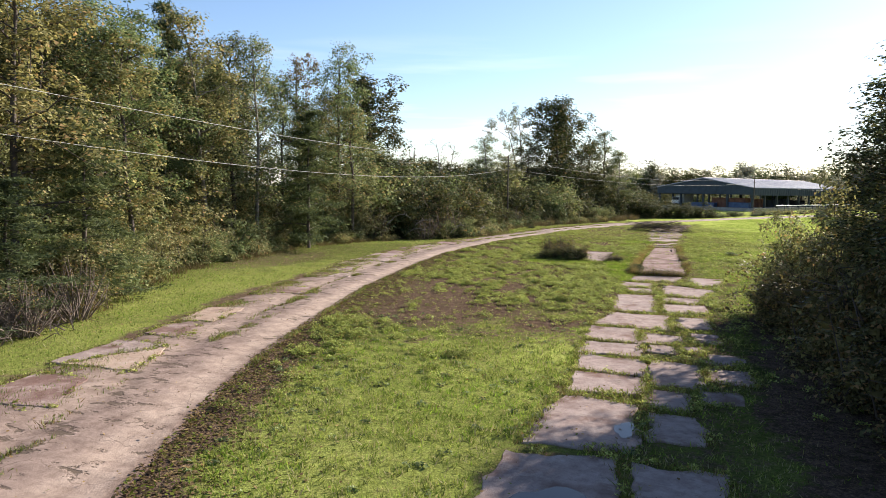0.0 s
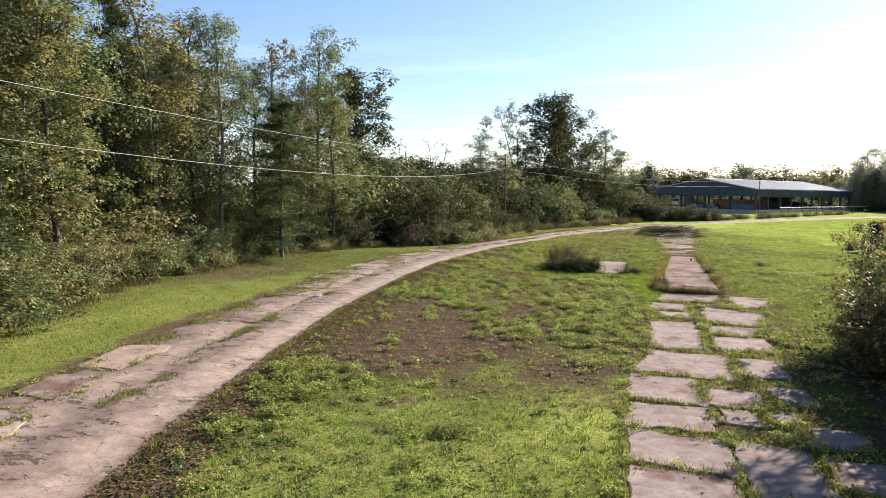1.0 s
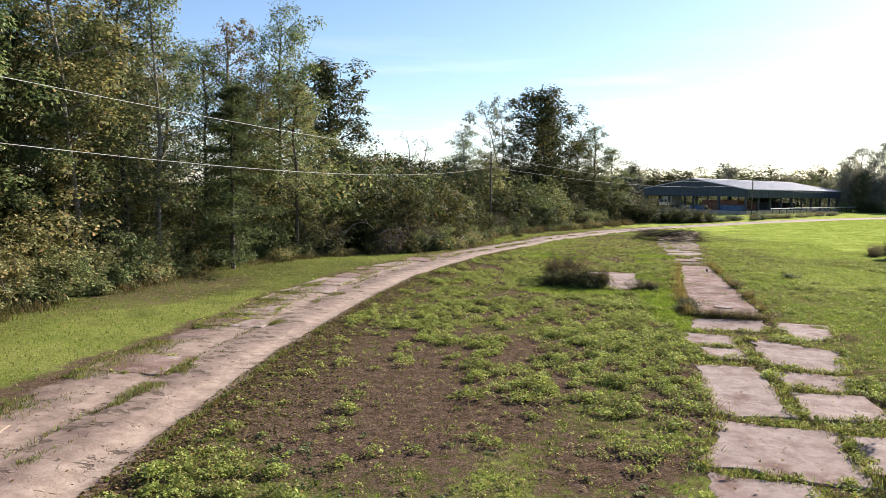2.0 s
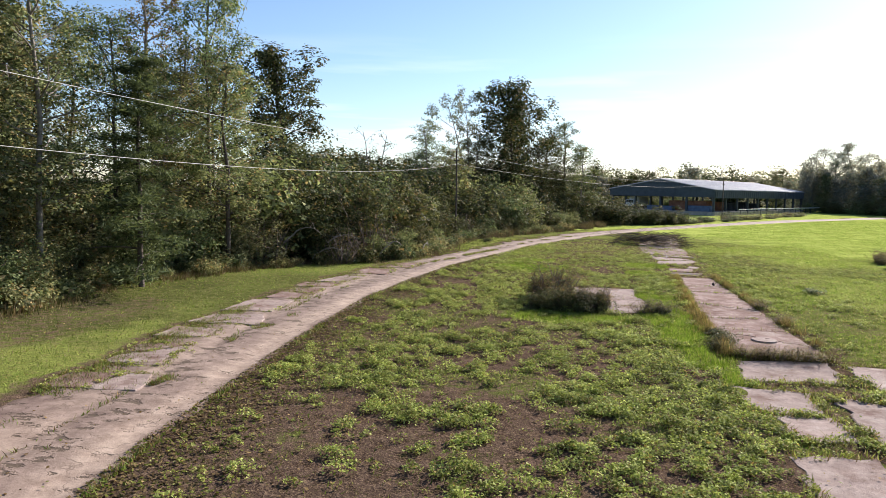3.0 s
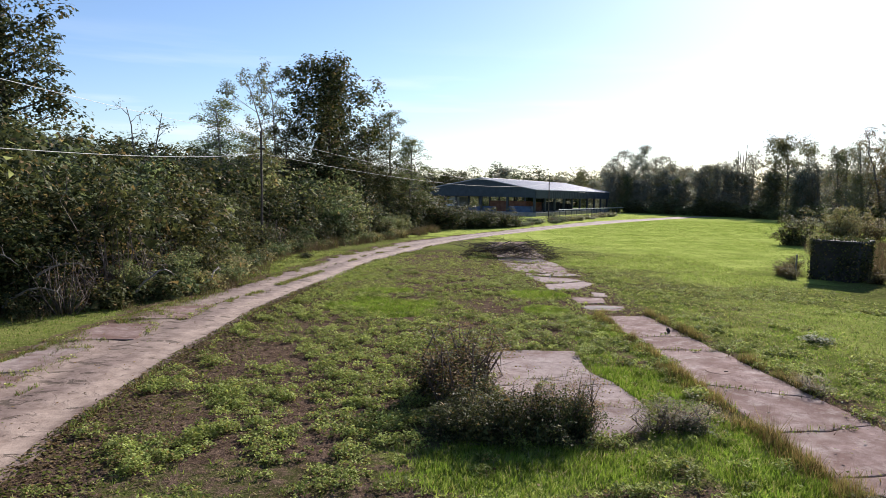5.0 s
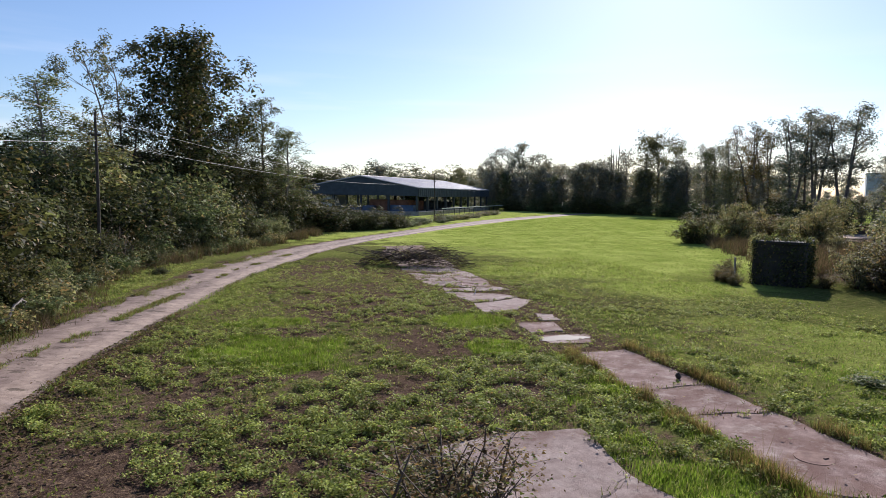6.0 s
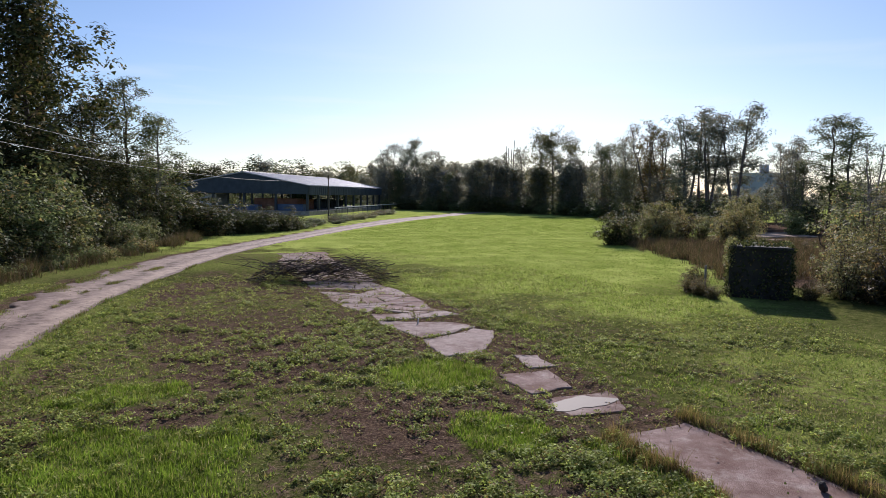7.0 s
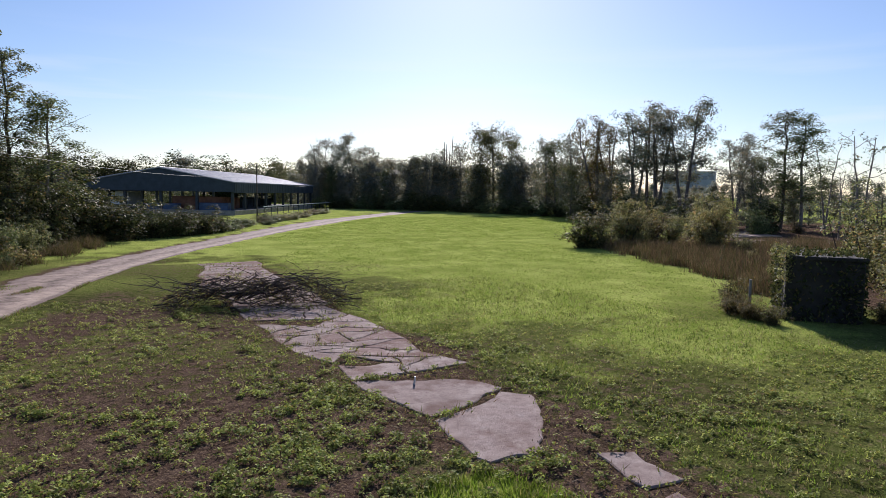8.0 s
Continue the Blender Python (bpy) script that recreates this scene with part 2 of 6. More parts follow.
def lobed(rng, centres, radii, n, squash=0.8, twigs=5):
    """Leaf places in uneven lobes: each centre carries small bunches, each bunch a loose shell that faces outward and up."""
    k = len(centres)
    d = rng.normal(size=(k, twigs, 3))
    d[..., 2] = d[..., 2] * 0.8 + 0.25
    d /= np.linalg.norm(d, axis=2)[..., None]
    reach = radii[:, None] * rng.uniform(0.35, 0.95, (k, twigs))
    sub = (centres[:, None, :] + d * reach[..., None] * [1, 1, squash]).reshape(-1, 3)
    out = d.reshape(-1, 3)
    sub_r = (radii[:, None] * rng.uniform(0.28, 0.58, (k, twigs))).ravel()
    weight = sub_r ** 2 * rng.uniform(0.4, 1.0, len(sub_r))
    pick = rng.choice(len(sub), n, p=weight / weight.sum())
    o = rng.normal(size=(n, 3))
    o[:, 2] = np.where(rng.random(n) < 0.6, np.abs(o[:, 2]), o[:, 2])
    o /= np.linalg.norm(o, axis=1)[:, None] + 1e-9
    shell = sub_r[pick] * (0.45 + 0.75 * rng.random(n) ** 0.7)
    return sub[pick] + o * shell[:, None] * [1, 1, squash], o + 0.5 * out[pick]


def facing(offsets):
    """Unit vectors out of a clump's middle."""
    return offsets / (np.linalg.norm(offsets, axis=1)[:, None] + 1e-9)


# ---------------------------------------------------------------- materials
def shader(name):
    mat = bpy.data.materials.new(name)
    mat.use_nodes = True
    t = mat.node_tree
    return mat, t, t.nodes, t.links, t.nodes["Principled BSDF"]


def nnoise(t, scale, detail=4.0, rough=0.55, vector=None, kind="ShaderNodeTexNoise"):
    n = t.nodes.new(kind)
    n.inputs["Scale"].default_value = scale
    n.inputs["Detail"].default_value = detail
    n.inputs["Roughness"].default_value = rough
    if vector is not None:
        t.links.new(vector, n.inputs["Vector"])
    return n.outputs[0]


def ramp(t, fac, stops):
    r = t.nodes.new("ShaderNodeValToRGB")
    while len(r.color_ramp.elements) < len(stops):
        r.color_ramp.elements.new(0.5)
    for e, (p, c) in zip(r.color_ramp.elements, stops):
        e.position, e.color = p, (*c, 1) if len(c) == 3 else c
    t.links.new(fac, r.inputs["Fac"])
    return r.outputs["Color"]


def grey(v):
    return (v, v, v)


def mix(t, fac, a, b, mode="MIX"):
    m = t.nodes.new("ShaderNodeMix")
    m.data_type, m.blend_type = "RGBA", mode
    for sock, val in ((m.inputs[0], fac), (m.inputs[6], a), (m.inputs[7], b)):
        if isinstance(val, (int, float)):
            sock.default_value = val
        elif isinstance(val, tuple):
            sock.default_value = (*val, 1)
        else:
            t.links.new(val, sock)
    return m.outputs[2]


def calc(t, op, a, b=0.0):
    m = t.nodes.new("ShaderNodeMath")
    m.operation = op
    m.use_clamp = False
    for sock, val in zip(m.inputs, (a, b)):
        if isinstance(val, (int, float)):
            sock.default_value = val
        else:
            t.links.new(val, sock)
    return m.outputs[0]


def bump(t, height, strength, distance, bsdf):
    b = t.nodes.new("ShaderNodeBump")
    b.inputs["Strength"].default_value, b.inputs["Distance"].default_value = strength, distance
    t.links.new(height, b.inputs["Height"])
    t.links.new(b.outputs["Normal"], bsdf.inputs["Normal"])


def place_of(t):
    return t.nodes.new("ShaderNodeNewGeometry").outputs["Position"]


def attr(t, name):
    a = t.nodes.new("ShaderNodeAttribute")
    a.attribute_name = name
    return a.outputs["Fac"]


def foliage(name, dark, mid, light, odd=None, odd_share=0.0, through_light=0.36, gloss=0.04):
    """Leaves that let light through; the tint wanders from leaf to leaf and from plant to plant."""
    mat, t, nodes, links, bsdf = shader(name)
    isl = nodes.new("ShaderNodeNewGeometry").outputs["Random Per Island"]
    obr = nodes.new("ShaderNodeObjectInfo").outputs["Random"]
    col = ramp(t, isl, ((0.0, dark), (0.5, mid), (1.0, light)))
    big = nnoise(t, 0.55, 2.0, vector=place_of(t))
    col = mix(t, 0.55, col, ramp(t, big, ((0.3, grey(0.45)), (0.7, grey(0.95)))), "MULTIPLY")
    col = mix(t, 0.7, col, ramp(t, nnoise(t, 2.4, 2.0, vector=place_of(t)), ((0.36, grey(0.5)), (0.58, grey(1.5)))), "MULTIPLY")
    tint = ramp(t, obr, ((0.0, (0.80, 0.92, 0.88)), (0.4, (1.0, 1.0, 0.92)), (0.75, (1.08, 0.98, 0.88)), (1.0, (0.85, 0.9, 1.0))))
    col = mix(t, 0.8, col, tint, "MULTIPLY")
    if odd:
        shifted = calc(t, "FRACT", calc(t, "MULTIPLY", isl, 13.7))
        col = mix(t, calc(t, "LESS_THAN", shifted, odd_share), col, odd)
    bsdf.inputs["Roughness"].default_value = 0.55
    bsdf.inputs["Specular IOR Level"].default_value = gloss
    links.new(col, bsdf.inputs["Base Color"])
    tr = nodes.new("ShaderNodeBsdfTranslucent")
    links.new(mix(t, 1.0, col, (1.14, 1.15, 0.86), "MULTIPLY"), tr.inputs["Color"])
    ms = nodes.new("ShaderNodeMixShader")
    ms.inputs["Fac"].default_value = through_light
    links.new(bsdf.outputs[0], ms.inputs[1])
    links.new(tr.outputs[0], ms.inputs[2])
    links.new(ms.outputs[0], nodes["Material Output"].inputs["Surface"])
    return mat


def rough_stuff(name, a, b, scale, roughness=0.85, relief=0.02, fine=40.0, metal=0.0, stain=None):
    """Two tones at two scales, with relief."""
    mat, t, nodes, links, bsdf = shader(name)
    p = place_of(t)
    n1, n2 = nnoise(t, scale, 5.0, vector=p), nnoise(t, fine, 4.0, vector=p)
    col = mix(t, ramp(t, n1, ((0.35, grey(0)), (0.65, grey(1)))), a, b)
    col = mix(t, 0.5, col, ramp(t, n2, ((0.3, grey(0.55)), (0.7, grey(1.0)))), "MULTIPLY")
    if stain:
        col = mix(t, ramp(t, nnoise(t, scale * 0.35, 6.0, 0.7, vector=p), ((0.52, grey(0)), (0.66, grey(0.85)))), col, stain)
    col = mix(t, 0.3, col, ramp(t, nodes.new("ShaderNodeObjectInfo").outputs["Random"], ((0, grey(0.7)), (1, grey(1.0)))), "MULTIPLY")
    links.new(col, bsdf.inputs["Base Color"])
    bsdf.inputs["Roughness"].default_value, bsdf.inputs["Metallic"].default_value = roughness, metal
    bump(t, n2, 0.6, relief, bsdf)
    return mat


def ground_material():
    mat, t, nodes, links, bsdf = shader("grass_and_soil")
    p = place_of(t)
    fine, mid_n, big = nnoise(t, 22.0, 6.0, 0.7, p), nnoise(t, 3.2, 5.0, 0.65, p), nnoise(t, 0.35, 3.0, 0.5, p)
    lush = attr(t, "lush")
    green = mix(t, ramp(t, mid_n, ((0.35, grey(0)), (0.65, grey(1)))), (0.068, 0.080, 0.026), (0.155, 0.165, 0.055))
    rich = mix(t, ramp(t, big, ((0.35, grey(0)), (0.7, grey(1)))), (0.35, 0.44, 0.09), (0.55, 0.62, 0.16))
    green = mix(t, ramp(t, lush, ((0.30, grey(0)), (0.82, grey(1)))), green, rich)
    thatch = mix(t, ramp(t, fine, ((0.4, grey(0)), (0.6, grey(1)))), (0.15, 0.10, 0.055), (0.36, 0.27, 0.15))
    soil = mix(t, ramp(t, mid_n, ((0.35, grey(0)), (0.65, grey(1)))), (0.078, 0.050, 0.039), (0.185, 0.128, 0.098))
    soil = mix(t, ramp(t, fine, ((0.5, grey(0)), (0.66, grey(0.5)))), soil, thatch)
    green = mix(t, ramp(t, mid_n, ((0.5, grey(0)), (0.75, grey(0.5)))), green, thatch)
    edge = calc(t, "ADD", attr(t, "bare"), calc(t, "MULTIPLY", calc(t, "SUBTRACT", mid_n, 0.5), 1.3))
    edge = calc(t, "ADD", edge, calc(t, "MULTIPLY", calc(t, "SUBTRACT", fine, 0.5), 0.9))
    col = mix(t, ramp(t, edge, ((0.36, grey(0)), (0.66, grey(1)))), green, soil)
    tuft = nnoise(t, 8.0, 5.0, 0.75, p)
    col = mix(t, 0.75, col, ramp(t, fine, ((0.32, grey(0.35)), (0.66, grey(1.1)))), "MULTIPLY")
    col = mix(t, 0.6, col, ramp(t, tuft, ((0.34, grey(0.4)), (0.62, grey(1.15)))), "MULTIPLY")
    links.new(col, bsdf.inputs["Base Color"])
    bsdf.inputs["Roughness"].default_value = 1.0
    bsdf.inputs["Specular IOR Level"].default_value = 0.0
    bump(t, calc(t, "ADD", fine, calc(t, "MULTIPLY", mid_n, 1.4)), 0.9, 0.09, bsdf)
    return mat


def road_material():
    """Packed sand over old slabs: two pale wheel tracks, darker middle, stains and fine cracks."""
    mat, t, nodes, links, bsdf = shader("sandy_track")
    p = place_of(t)
    uv = nodes.new("ShaderNodeUVMap").outputs["UV"]
    sep = nodes.new("ShaderNodeSeparateXYZ")
    links.new(uv, sep.inputs[0])
    across = calc(t, "ADD", sep.outputs[0], calc(t, "MULTIPLY", calc(t, "SUBTRACT", nnoise(t, 0.4, 2.0, vector=p), 0.5), 0.12))
    fine, mid_n, big = nnoise(t, 30.0, 6.0, 0.7, p), nnoise(t, 2.2, 6.0, 0.7, p), nnoise(t, 0.5, 3.0, 0.5, p)
    sand = mix(t, ramp(t, mid_n, ((0.35, grey(0)), (0.65, grey(1)))), (0.25, 0.182, 0.142), (0.44, 0.345, 0.275))
    red = mix(t, ramp(t, mid_n, ((0.35, grey(0)), (0.65, grey(1)))), (0.12, 0.08, 0.067), (0.23, 0.165, 0.14))
    tracks = ramp(t, across, ((0.0, grey(0.0)), (0.20, grey(0.05)), (0.34, grey(0.6)), (0.46, grey(0.5)), (0.55, grey(0.15)), (0.68, grey(0.25)), (0.80, grey(1.0)), (0.92, grey(0.95)), (1.0, grey(0.0))))
    wander = mix(t, 0.3, tracks, ramp(t, big, ((0.35, grey(0)), (0.65, grey(1)))))
    col = mix(t, wander, red, sand)
    seam = ramp(t, across, ((0.40, grey(0.0)), (0.50, grey(0.055)), (0.62, grey(0.055)), (0.72, grey(0.0))))
    stretch = nodes.new("ShaderNodeMapping")
    stretch.inputs["Scale"].default_value = (1.25, 2.3, 1.0)
    links.new(p, stretch.inputs["Vector"])
    hollow = ramp(t, calc(t, "ADD", nnoise(t, 1.0, 5.0, 0.72, stretch.outputs["Vector"]), seam), ((0.585, grey(0)), (0.635, grey(0.85))))
    col = mix(t, hollow, col, (0.085, 0.062, 0.042))
    # the sand thins out into litter at both edges
    rim = calc(t, "ADD", calc(t, "ABSOLUTE", calc(t, "SUBTRACT", sep.outputs[0], 0.5)), calc(t, "MULTIPLY", calc(t, "SUBTRACT", nnoise(t, 1.3, 6.0, 0.75, p), 0.5), 0.16))
    col = mix(t, ramp(t, rim, ((0.41, grey(0)), (0.475, grey(1)))), col, mix(t, ramp(t, fine, ((0.4, grey(0)), (0.6, grey(1)))), (0.07, 0.043, 0.034), (0.17, 0.115, 0.09)))
    vor = nodes.new("ShaderNodeTexVoronoi")
    vor.feature = "DISTANCE_TO_EDGE"
    vor.inputs["Scale"].default_value = 0.55
    warp = nodes.new("ShaderNodeVectorMath")
    warp.operation = "ADD"
    nz = nodes.new("ShaderNodeTexNoise")
    nz.inputs["Scale"].default_value = 1.6
    nz.inputs["Detail"].default_value = 4.0
    links.new(p, nz.inputs["Vector"])
    links.new(p, warp.inputs[0])
    links.new(nz.outputs["Color"], warp.inputs[1])
    links.new(warp.outputs[0], vor.inputs["Vector"])
    crack = ramp(t, vor.outputs["Distance"], ((0.0, grey(0.8)), (0.010, grey(0.0))))
    crack = mix(t, 1.0, crack, ramp(t, mid_n, ((0.42, grey(0)), (0.55, grey(1)))), "MULTIPLY")
    col = mix(t, crack, col, (0.09, 0.06, 0.045))
    col = mix(t, 0.5, col, ramp(t, fine, ((0.3, grey(0.6)), (0.7, grey(1.0)))), "MULTIPLY")
    links.new(col, bsdf.inputs["Base Color"])
    bsdf.inputs["Roughness"].default_value = 0.9
    bsdf.inputs["Specular IOR Level"].default_value = 0.25
    h = calc(t, "SUBTRACT", calc(t, "ADD", mid_n, calc(t, "MULTIPLY", fine, 0.3)), calc(t, "MULTIPLY", hollow, 0.8))
    bump(t, h, 0.7, 0.035, bsdf)
    return mat


def slab_material(name="damp_concrete", a=(0.25, 0.19, 0.17), b_=(0.43, 0.345, 0.31), dirt=0.5):
    """Old concrete, damp after rain: dry patches are matt, wet films and puddles shine."""
    mat, t, nodes, links, bsdf = shader(name)
    p = place_of(t)
    fine, mid_n, big = nnoise(t, 45.0, 5.0, 0.7, p), nnoise(t, 3.0, 6.0, 0.7, p), nnoise(t, 0.9, 4.0, 0.6, p)
    col = mix(t, ramp(t, mid_n, ((0.3, grey(0)), (0.7, grey(1)))), a, b_)
    col = mix(t, ramp(t, big, ((dirt, grey(0)), (dirt + 0.16, grey(0.8)))), col, (0.17, 0.10, 0.08))
    col = mix(t, ramp(t, nnoise(t, 6.5, 7.0, 0.75, p), ((0.54, grey(0)), (0.66, grey(0.4)))), col, (0.15, 0.105, 0.08))
    col = mix(t, ramp(t, nnoise(t, 1.6, 7.0, 0.75, p), ((0.52, grey(0)), (0.68, grey(0.6)))), col, (0.52, 0.45, 0.40))
    obr = nodes.new("ShaderNodeObjectInfo").outputs["Random"]
    col = mix(t, 0.5, col, ramp(t, obr, ((0, grey(0.72)), (1, grey(1.0)))), "MULTIPLY")
    col = mix(t, 0.32, col, ramp(t, fine, ((0.3, grey(0.5)), (0.68, grey(1.0)))), "MULTIPLY")
    wet = ramp(t, nnoise(t, 0.75, 3.0, 0.5, p), ((0.52, grey(0)), (0.70, grey(0.55))))
    col = mix(t, calc(t, "MULTIPLY", wet, 0.45), col, (0.10, 0.075, 0.065))
    links.new(col, bsdf.inputs["Base Color"])
    links.new(ramp(t, wet, ((0.0, grey(0.95)), (0.5, grey(0.75)), (0.8, grey(0.58)))), bsdf.inputs["Roughness"])
    bsdf.inputs["Specular IOR Level"].default_value = 0.07
    b = nodes.new("ShaderNodeBump")
    b.inputs["Distance"].default_value = 0.02
    links.new(calc(t, "SUBTRACT", 0.9, wet), b.inputs["Strength"])
    links.new(calc(t, "ADD", fine, mid_n), b.inputs["Height"])
    links.new(b.outputs["Normal"], bsdf.inputs["Normal"])
    return mat


def water_material(name="rain_water", dull=0.04):
    mat, t, nodes, links, bsdf = shader(name)
    bsdf.inputs["Base Color"].default_value = (0.09, 0.07, 0.06, 1)
    bsdf.inputs["Roughness"].default_value = dull
    bsdf.inputs["IOR"].default_value = 1.33
    bump(t, nnoise(t, 3.0, 2.0, vector=place_of(t)), 0.06, 0.01, bsdf)
    return mat


GROUND, ROAD, SLAB, WATER = ground_material(), road_material(), slab_material(), water_material()
FILM = water_material("thin_water_film", 0.62)
FILM.node_tree.nodes["Principled BSDF"].inputs["Specular IOR Level"].default_value = 0.12
SLAB_SANDY = slab_material("sandy_concrete", (0.31, 0.22, 0.165), (0.50, 0.39, 0.305), 0.58)
SLAB_MUDDY = slab_material("muddy_concrete", (0.21, 0.14, 0.12), (0.38, 0.28, 0.25), 0.42)
BARK = rough_stuff("bark", (0.045, 0.034, 0.027), (0.12, 0.095, 0.078), 3.0, 0.9, 0.03, 25.0)
PALE_BARK = rough_stuff("pale_bark", (0.14, 0.12, 0.10), (0.28, 0.25, 0.215), 3.0, 0.85, 0.02, 25.0)
BRUSH_WOOD = rough_stuff("dark_cut_wood", (0.022, 0.016, 0.014), (0.085, 0.064, 0.054), 5.0, 0.9, 0.01, 40.0)
DEAD_WOOD = rough_stuff("dead_wood", (0.08, 0.058, 0.046), (0.21, 0.165, 0.135), 5.0, 0.9, 0.01, 40.0)
POLE_WOOD = rough_stuff("weathered_pole_wood", (0.045, 0.034, 0.026), (0.10, 0.08, 0.064), 4.0, 0.85, 0.01, 30.0)
LEAF_WOOD = foliage("leaf_green", (0.08, 0.108, 0.05), (0.185, 0.22, 0.10), (0.35, 0.375, 0.19), (0.36, 0.28, 0.14), 0.07)
LEAF_YELLOW = foliage("leaf_yellow_green", (0.115, 0.122, 0.055), (0.245, 0.245, 0.115), (0.43, 0.415, 0.21), (0.40, 0.27, 0.13), 0.10)
LEAF_BROWN = foliage("leaf_russet", (0.10, 0.06, 0.03), (0.22, 0.145, 0.065), (0.36, 0.26, 0.13), (0.12, 0.15, 0.035), 0.2)
LEAF_DARK = foliage("leaf_dark_evergreen", (0.034, 0.045, 0.020), (0.078, 0.09, 0.038), (0.155, 0.16, 0.07), (0.21, 0.15, 0.07), 0.10, 0.28)
LEAF_PINE = foliage("pine_needles", (0.042, 0.064, 0.034), (0.09, 0.12, 0.06), (0.16, 0.195, 0.09), None, 0.0, 0.3)
LEAF_GREY = foliage("leaf_grey_green", (0.08, 0.095, 0.045), (0.17, 0.185, 0.10), (0.28, 0.28, 0.17), (0.28, 0.2, 0.1), 0.1)
WEED = foliage("weed_leaf", (0.135, 0.165, 0.042), (0.305, 0.35, 0.10), (0.50, 0.54, 0.20), (0.30, 0.22, 0.08), 0.07, 0.4, 0.03)
GOLD_BLADE = foliage("golden_grass_blade", (0.12, 0.085, 0.04), (0.26, 0.19, 0.09), (0.42, 0.32, 0.165), (0.14, 0.16, 0.04), 0.2, 0.4, 0.03)
FRESH = foliage("fresh_grass_blade", (0.075, 0.135, 0.02), (0.15, 0.245, 0.034), (0.25, 0.35, 0.065), (0.30, 0.28, 0.1), 0.06, 0.45, 0.03)
BLADE = foliage("grass_blade", (0.092, 0.13, 0.034), (0.185, 0.235, 0.064), (0.315, 0.36, 0.105), (0.32, 0.285, 0.165), 0.22, 0.4, 0.04)
FIELD_BLADE = foliage("field_grass_blade", (0.105, 0.165, 0.026), (0.205, 0.295, 0.045), (0.32, 0.405, 0.085), (0.36, 0.32, 0.13), 0.09, 0.45, 0.02)
DRY_BLADE = foliage("dry_grass_blade", (0.075, 0.05, 0.026), (0.155, 0.108, 0.055), (0.27, 0.2, 0.10), (0.12, 0.14, 0.025), 0.3, 0.35, 0.05)
RED_BLADE = foliage("russet_grass_blade", (0.085, 0.058, 0.04), (0.185, 0.13, 0.085), (0.31, 0.225, 0.145), (0.09, 0.10, 0.04), 0.25, 0.2, 0.03)
# far leaves and bark: distance haze is mixed into these pale, bluish colours
LEAF_HAZED = foliage("leaf_far_hazed", (0.12, 0.135, 0.125), (0.225, 0.24, 0.215), (0.36, 0.365, 0.32), (0.34, 0.24, 0.15), 0.12, 0.42, 0.03)
HAZED_BARK = rough_stuff("far_bark_hazed", (0.10, 0.09, 0.085), (0.2, 0.18, 0.165), 3.0, 0.9, 0.02, 25.0)
LEAF_SCRUB = foliage("leaf_brown_olive", (0.06, 0.055, 0.026), (0.13, 0.115, 0.052), (0.24, 0.205, 0.095), (0.28, 0.18, 0.09), 0.15, 0.4, 0.08)
VERGE_BLADE = foliage("verge_weed_blade", (0.05, 0.06, 0.02), (0.10, 0.105, 0.035), (0.17, 0.16, 0.06), (0.17, 0.12, 0.06), 0.3, 0.2, 0.05)
WIRE = rough_stuff("pale_wire", (0.42, 0.42, 0.40), (0.54, 0.54, 0.52), 4.0, 0.6, 0.0, 20.0, 0.2)

# ---------------------------------------------------------------- ground, one sheet to the horizon
def spread(lo, hi, step, far):
    """Even steps from lo to hi, then ever wider ones out to far."""
    mid_v = list(np.arange(lo, hi + step * 0.5, step))
    out, s, a, b = [], step, lo, hi
    left, right = [], []
    while b < far:
        s *= 1.13
        a, b = a - s, b + s
        left.append(a), right.append(b)
    return np.array(left[::-1] + mid_v + right)


def build_ground():
    xs, ys = spread(-26, 24, 0.28, 2600), spread(2, 98, 0.28, 2600)
    gx, gy = np.meshgrid(xs, ys, indexing="xy")
    gz = ground_z(gx, gy)
    # the road and the old pavement lie slightly let in
    gz = gz - 0.05 * smooth(-0.1, 0.3, np.minimum(gx - road_l(gy), road_r(gy) - gx))
    le, re_ = strip_edges(gy)
    gz = gz - 0.032 * np.maximum(smooth(-0.15, 0.2, np.minimum(gx - le, re_ - gx)) * (gy > 6) * (gy < 97), smooth(-0.1, 0.2, np.minimum(1.75 - np.abs(gx + 1.3), 3.2 - np.abs(gy - 48.7))))
    nx, ny = len(xs), len(ys)
    i, j = np.meshgrid(np.arange(nx - 1), np.arange(ny - 1), indexing="xy")
    a = j * nx + i
    me = mesh_of("ground", np.stack([gx, gy, gz], -1).reshape(-1, 3), np.stack([a, a + 1, a + nx + 1, a + nx], -1).reshape(-1, 4), GROUND, True)
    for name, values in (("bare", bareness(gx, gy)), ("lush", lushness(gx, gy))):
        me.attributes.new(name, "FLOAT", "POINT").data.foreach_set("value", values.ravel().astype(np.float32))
    return tagged(new("ground", me), "open ground of mown grass, weeds and bare brown soil", "ground", kind="structure")


ground = build_ground()


